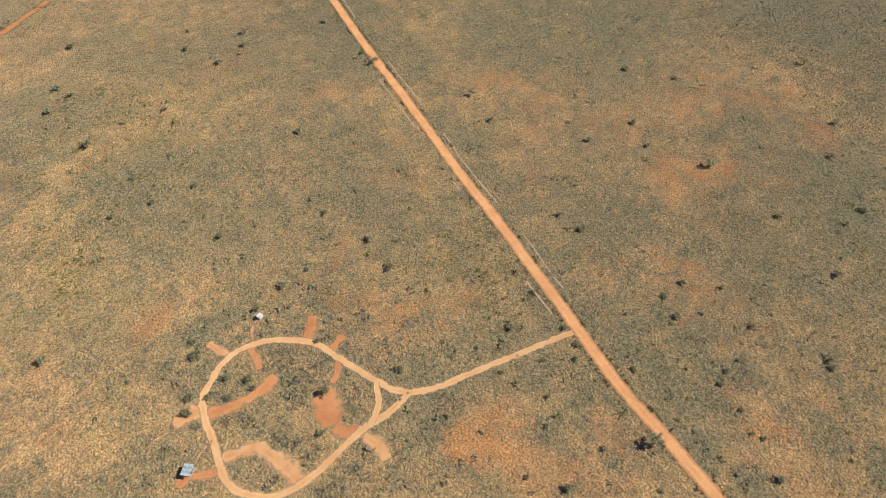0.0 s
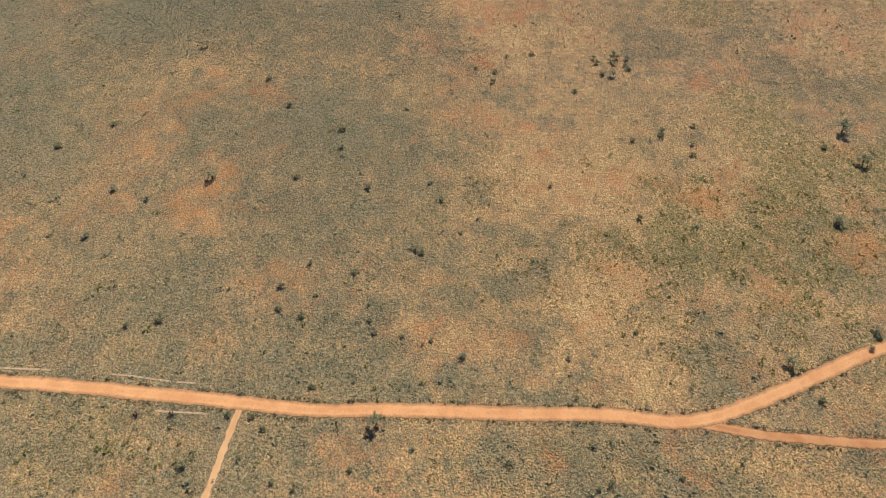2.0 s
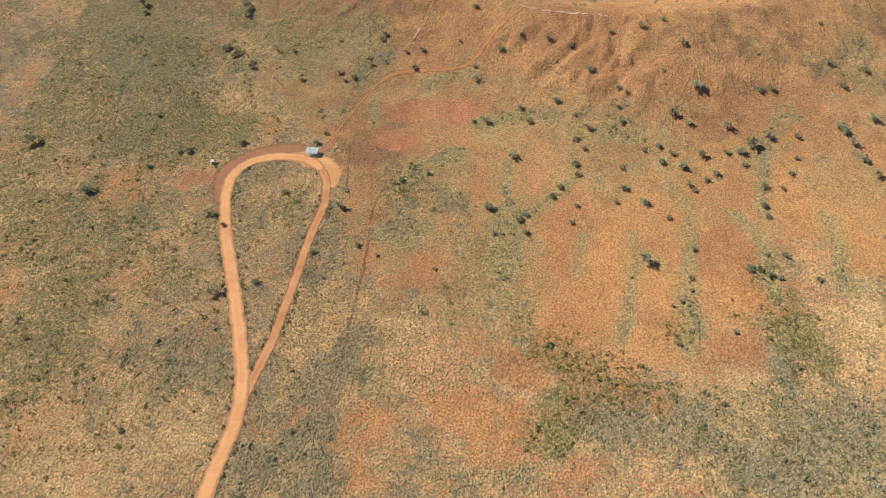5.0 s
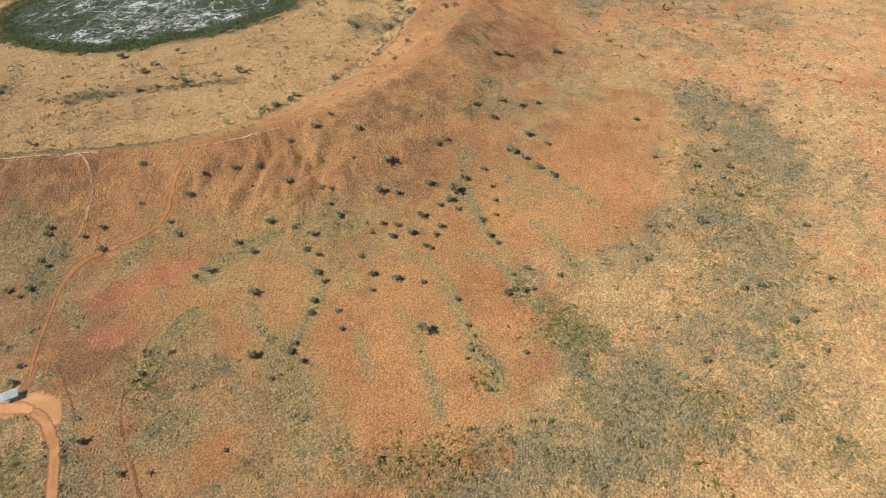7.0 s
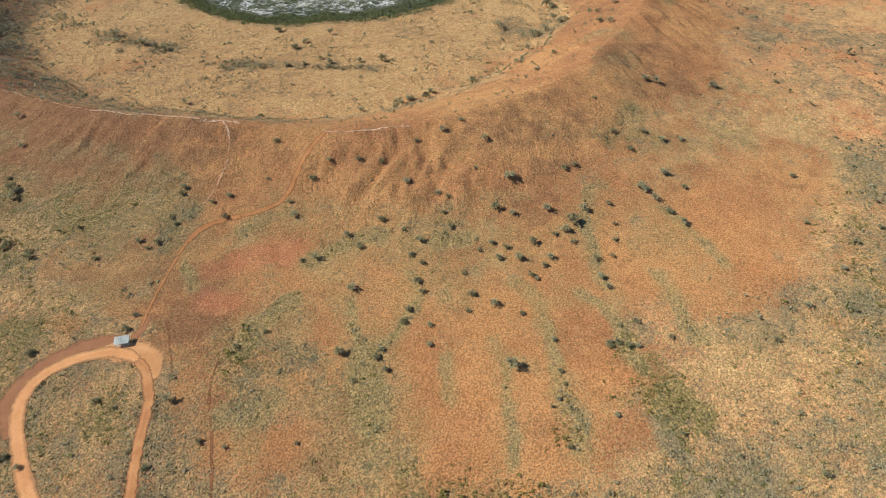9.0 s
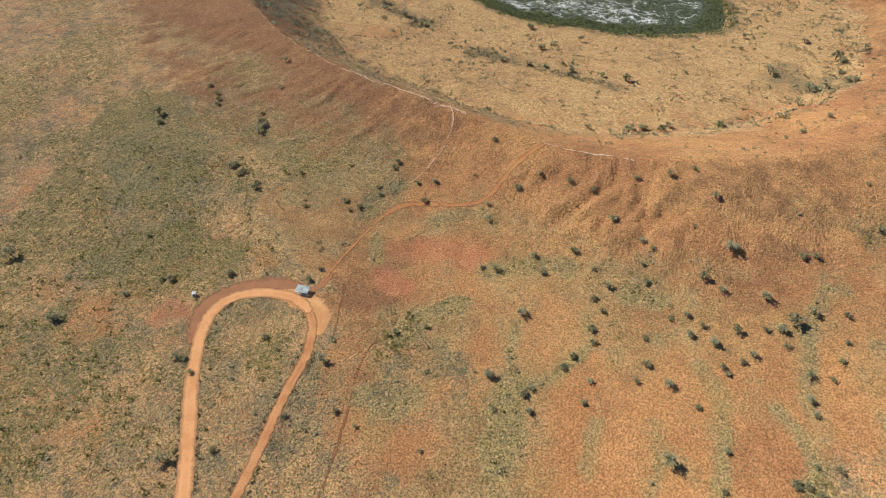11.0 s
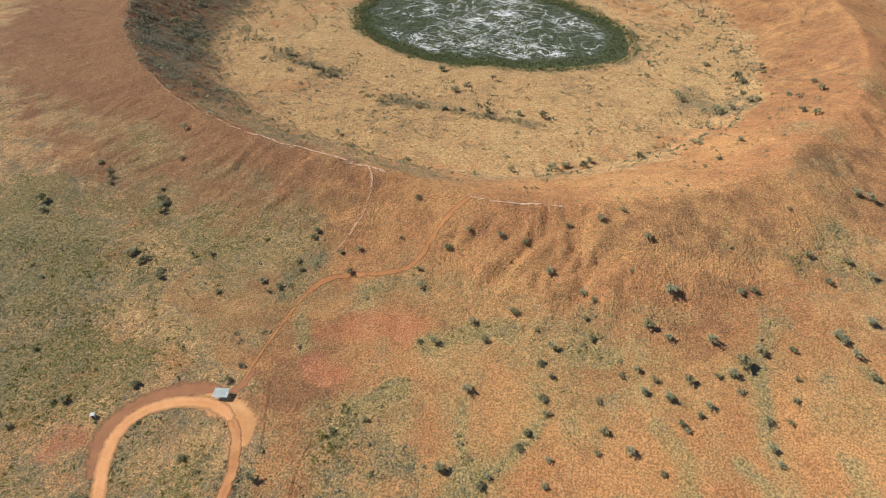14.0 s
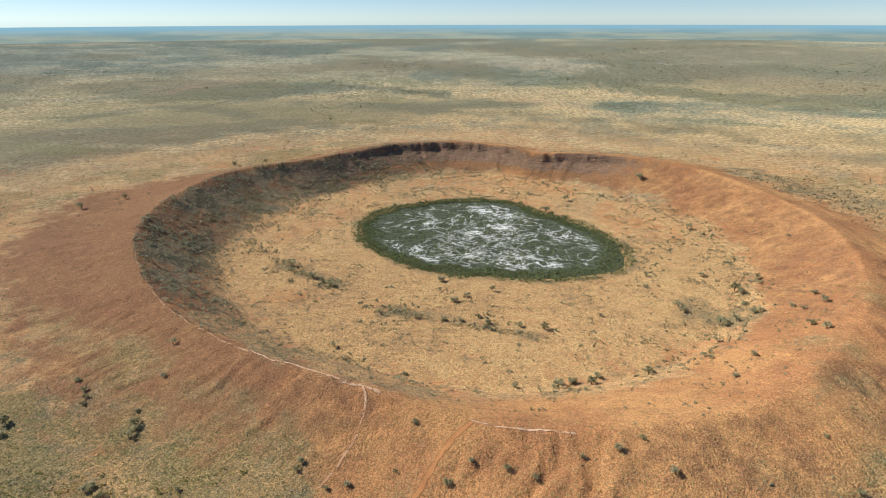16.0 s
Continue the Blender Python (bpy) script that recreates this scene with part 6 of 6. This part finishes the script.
MODELS = {
    "tree": [make_tree(k, (0.75, 0.9, 0.7, 0.82, 0.65)[k], (1.0, 0.85, 1.1, 0.8, 1.2)[k], LEAF if k != 3 else LEAF_DARK, "grey-green desert tree with an open crown on dry ground", "tree") for k in range(5)],
    "bush": [make_tree(20 + k, (0.62, 0.55, 0.7, 0.5)[k], (1.1, 1.25, 1.0, 1.3)[k], LEAF if k == 0 else LEAF_DARK, "small dark grey-green bush among dry grass", "bush") for k in range(4)],
    "dead": [make_dead(40 + k, "blackened dead shrub lying on the plain") for k in range(2)],
}
def plant(rows, seed, dead=()):
    rng = np.random.RandomState(seed)
    for n, (x, y, size) in enumerate(rows):
        kind = "dead" if n in dead else "tree" if size >= 3.6 else "bush"
        k = rng.randint(len(MODELS[kind]))
        model = MODELS[kind][k]
        size *= rng.uniform(0.92, 1.1) * (1.7 if kind != "dead" else 1.8)
        m = pose(x, y, float(height(x, y)) - 0.02, rz=rng.uniform(0, 360)) @ Matrix.Diagonal((size, size, size * rng.uniform(0.85, 1.15), 1))
        copy_thing(model, m)


plant(PLAIN_TREES, 100)
plant(PLAIN_TREES_B, 101)
plant(CAMP_TREES, 102, dead=(20, 21))
plant(CAMP_TREES_B, 103)
plant(ROAD_TREES, 104)
plant(LOOP_TREES, 105)
plant(LOOP_TREES_B, 106)
plant(SLOPE_TREES, 107)
plant(SLOPE_TREES_B, 108)
plant(RIM_TREES, 109)
plant(RIM_TREES_B, 110)
plant(CRATER_TREES, 111)
plant(CRATER_TREES_B, 112)
plant(PARK_TREES, 113)
plant(EAST_TREES, 114)
plant(EAST_TREES_B, 115)
plant(FAR_TREES, 116)
for models in MODELS.values():
    for model in models:
        for o in (*model.children, model):
            bpy.data.objects.remove(o)


# ---- built things ----
def plain(name, colour, rough=0.6, metal=0.0, wear=(0.8, 0.8, 0.8), amount=0.35):
    m, tree, b = material(name, rough)
    n = Nodes(tree)
    worn = tuple(c * w for c, w in zip(colour, wear))
    n.put(b.inputs["Base Color"], n.mix(n.ramp(n.noise(1.7, 4), 0.45, 0.75, 0, amount * 2), colour, worn))
    b.inputs["Metallic"].default_value = metal
    return m


ROOF_PALE = plain("pale_painted_roof_sheet", (0.86, 0.92, 0.90), 0.4)
ROOF_BLUE = plain("blue_grey_roof_sheet", (0.66, 0.78, 0.80), 0.5)
STEEL = plain("galvanised_steel", (0.38, 0.38, 0.37), 0.45, 0.8)
TIMBER = plain("weathered_timber", (0.22, 0.16, 0.11), 0.85)
CREAM = plain("cream_wall_sheet", (0.62, 0.58, 0.48), 0.6)
DARK_PAINT = plain("dark_brown_paint", (0.06, 0.045, 0.035), 0.6)
SIGN_WHITE = plain("white_sign_board", (0.72, 0.72, 0.68), 0.5)
CONCRETE = plain("dusty_concrete_slab", (0.46, 0.36, 0.28), 0.9)


def box(bm, sx, sy, sz, x, y, z, bevel=0.0, turn=None):
    made = bmesh.ops.create_cube(bm, size=1.0)["verts"]
    bmesh.ops.scale(bm, vec=(sx, sy, sz), verts=made)
    if bevel:
        edges = list({e for v in made for e in v.link_edges})
        made = list({v for f in bmesh.ops.bevel(bm, geom=edges, offset=bevel, segments=1, affect="EDGES")["faces"] for v in f.verts} | {v for v in made if v.is_valid})
    if turn is not None:
        bmesh.ops.rotate(bm, cent=(0, 0, 0), matrix=turn, verts=made)
    bmesh.ops.translate(bm, vec=(x, y, z), verts=made)


def part(name, bm, mat, parent, label=""):
    me = bpy.data.meshes.new(name)
    bm.to_mesh(me)
    bm.free()
    me.materials.append(mat)
    ob = new(name, me)
    ob.parent = parent
    return tagged(ob, label) if label else ob


def one_box(*args, **keys):
    bm = bmesh.new()
    box(bm, *args, **keys)
    return bm


def shelter(x, y, turn, long, deep, label, stripes):
    """A picnic shelter: slab, six posts, beams, a low-pitched roof of ribbed sheets, tables with benches."""
    s = tagged(new("picnic_shelter"), label, "shelter", "picnic shelters")
    s.matrix_basis = pose(x, y, float(height(x, y)), rz=turn)
    part("slab", one_box(long - 0.8, deep - 0.8, 0.3, 0, 0, 0.02, bevel=0.03), CONCRETE, s)
    for px in (-long / 2 + 0.7, 0, long / 2 - 0.7):
        for py in (-deep / 2 + 0.7, deep / 2 - 0.7):
            h = 2.45 if py < 0 else 2.95
            part("post", one_box(0.12, 0.12, h, px, py, 0.15 + h / 2, bevel=0.015), STEEL, s)
    tilt = math.atan2(0.5, deep - 1.4)
    rot = Matrix.Rotation(tilt, 3, "X")
    for py in (-deep / 2 + 0.7, deep / 2 - 0.7):
        part("beam", one_box(long - 0.6, 0.1, 0.2, 0, py, (2.62 if py < 0 else 3.12), bevel=0.01), STEEL, s)
    n = max(5, int(long / 1.0))
    for k in range(n):
        w = long / n
        cx = -long / 2 + (k + 0.5) * w
        bm = bmesh.new()
        ribs = 4
        prof = []
        for r in range(ribs):
            u = cx - w / 2 + w * r / ribs
            prof += [(u, 0), (u + w / ribs * 0.55, 0), (u + w / ribs * 0.65, 0.05), (u + w / ribs * 0.9, 0.05)]
        prof.append((cx + w / 2, 0))
        rows = []
        for yy in (-deep / 2, deep / 2):
            rows.append([bm.verts.new(rot @ Vector((u, yy, h)) + Vector((0, 0, 2.98))) for u, h in prof])
        for a, b, c, d in zip(rows[0], rows[0][1:], rows[1][1:], rows[1]):
            bm.faces.new((a, b, c, d))
        bmesh.ops.solidify(bm, geom=bm.faces[:], thickness=0.03)
        bmesh.ops.recalc_face_normals(bm, faces=bm.faces[:])
        part("roof_sheet", bm, ROOF_BLUE if stripes and k % 2 else ROOF_PALE, s)
    for px in (-long / 4, long / 4):
        bm = one_box(1.8, 0.75, 0.06, px, 0, 0.9, bevel=0.01)
        part("table_top", bm, TIMBER, s)
        for sx in (-0.6, 0.6):
            part("table_leg", one_box(0.1, 0.6, 0.74, px + sx, 0, 0.52), STEEL, s)
        for sy in (-0.75, 0.75):
            bm = one_box(1.8, 0.3, 0.05, px, sy, 0.6, bevel=0.01)
            box(bm, 0.08, 0.25, 0.42, px - 0.6, sy, 0.37)
            box(bm, 0.08, 0.25, 0.42, px + 0.6, sy, 0.37)
            part("bench", bm, TIMBER, s)
    part("notice_board", one_box(2.2, 0.08, 1.2, 0, deep / 2 - 0.75, 1.7, bevel=0.01), DARK_PAINT, s)
    return s


shelter(-113, 288, -4, 8.2, 5.6, "open picnic shelter with a pale blue roof beside car park", False)
shelter(89, -148, 50, 5.4, 5.0, "open picnic shelter with striped pale roof at camping ground", True)


def toilet_hut(x, y, turn, wide, deep):
    h = tagged(new("toilet_hut"), "small cream toilet hut with a white roof on red earth", "hut", "toilet huts")
    h.matrix_basis = pose(x, y, float(height(x, y)), rz=turn)
    part("slab", one_box(wide + 0.6, deep + 0.6, 0.25, 0, 0, 0.02), CONCRETE, h)
    for sx in (-1, 1):
        part("wall", one_box(0.1, deep, 2.1, sx * (wide / 2 - 0.05), 0, 1.19), CREAM, h)
    part("wall", one_box(wide - 0.2, 0.1, 2.1, 0, deep / 2 - 0.05, 1.19), CREAM, h)
    for sx in (-1, 1):
        part("wall", one_box((wide - 1.1) / 2, 0.1, 2.1, sx * ((wide - 0.2) / 2 - (wide - 1.1) / 4), -deep / 2 + 0.05, 1.19), CREAM, h)
    door = part("door", one_box(0.88, 0.05, 1.95, 0, -deep / 2 + 0.06, 1.13, bevel=0.005), DARK_PAINT, h)
    part("handle", one_box(0.03, 0.08, 0.14, 0.34, -deep / 2 + 0.0, 1.1), STEEL, door)
    part("roof", one_box(wide + 0.5, deep + 0.5, 0.08, 0, 0, 2.36, bevel=0.01, turn=Matrix.Rotation(0.08, 3, "X")), SIGN_WHITE, h)
    bm = bmesh.new()
    bmesh.ops.create_cone(bm, cap_ends=True, segments=10, radius1=0.09, radius2=0.09, depth=1.6)
    bmesh.ops.translate(bm, vec=(wide / 2 - 0.4, deep / 2 + 0.12, 2.1), verts=bm.verts[:])
    part("vent_pipe", bm, DARK_PAINT, h)


toilet_hut(-177, 275, 15, 1.8, 1.8)
toilet_hut(31, -212, 30, 2.5, 2.0)


def sign(x, y, turn, wide, tall, label):
    s = tagged(new("information_sign"), label, "sign", "signs")
    s.matrix_basis = pose(x, y, float(height(x, y)), rz=turn)
    for sx in (-1, 1):
        part("post", one_box(0.09, 0.09, tall, sx * (wide / 2 - 0.1), 0.05, tall / 2 - 0.1), TIMBER, s)
    part("board", one_box(wide, 0.06, tall * 0.55, 0, -0.03, tall * 0.68, bevel=0.01), SIGN_WHITE, s)


sign(-106, 307, 20, 1.8, 1.6, "white information sign at the start of the walking track")
sign(-78, -119, -60, 1.2, 1.5, "small pale sign beside the camping ground track")
sign(-13, -129, 80, 1.0, 1.4, "small pale sign in the fork of the track")


# ---- the hazy distance past the plain ----
def backdrop():
    m = bpy.data.materials.new("hazy_distance")
    m.use_nodes = True
    tree = m.node_tree
    tree.nodes.clear()
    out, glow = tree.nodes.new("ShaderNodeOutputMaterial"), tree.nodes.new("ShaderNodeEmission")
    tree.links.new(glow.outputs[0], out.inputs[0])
    n = Nodes(tree)
    parts = tree.nodes.new("ShaderNodeSeparateXYZ")
    tree.links.new(n.place, parts.inputs[0])
    stretch = tree.nodes.new("ShaderNodeVectorMath")
    stretch.operation = "MULTIPLY"
    stretch.inputs[1].default_value = (1, 1, 14)
    tree.links.new(n.place, stretch.inputs[0])
    # haze is painted into the ring's own glow, bluer towards the top
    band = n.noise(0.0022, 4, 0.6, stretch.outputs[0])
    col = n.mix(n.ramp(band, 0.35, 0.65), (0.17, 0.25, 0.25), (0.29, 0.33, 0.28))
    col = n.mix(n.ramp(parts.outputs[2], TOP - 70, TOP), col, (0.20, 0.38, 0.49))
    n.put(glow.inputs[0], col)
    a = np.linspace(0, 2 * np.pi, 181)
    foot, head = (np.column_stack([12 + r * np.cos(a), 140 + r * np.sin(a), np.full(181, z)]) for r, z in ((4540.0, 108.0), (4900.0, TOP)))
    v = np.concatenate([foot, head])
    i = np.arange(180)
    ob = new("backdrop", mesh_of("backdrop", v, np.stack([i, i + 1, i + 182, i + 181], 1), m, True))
    return tagged(ob, "blue hazy distance at the edge of the plain", "backdrop", kind="structure")


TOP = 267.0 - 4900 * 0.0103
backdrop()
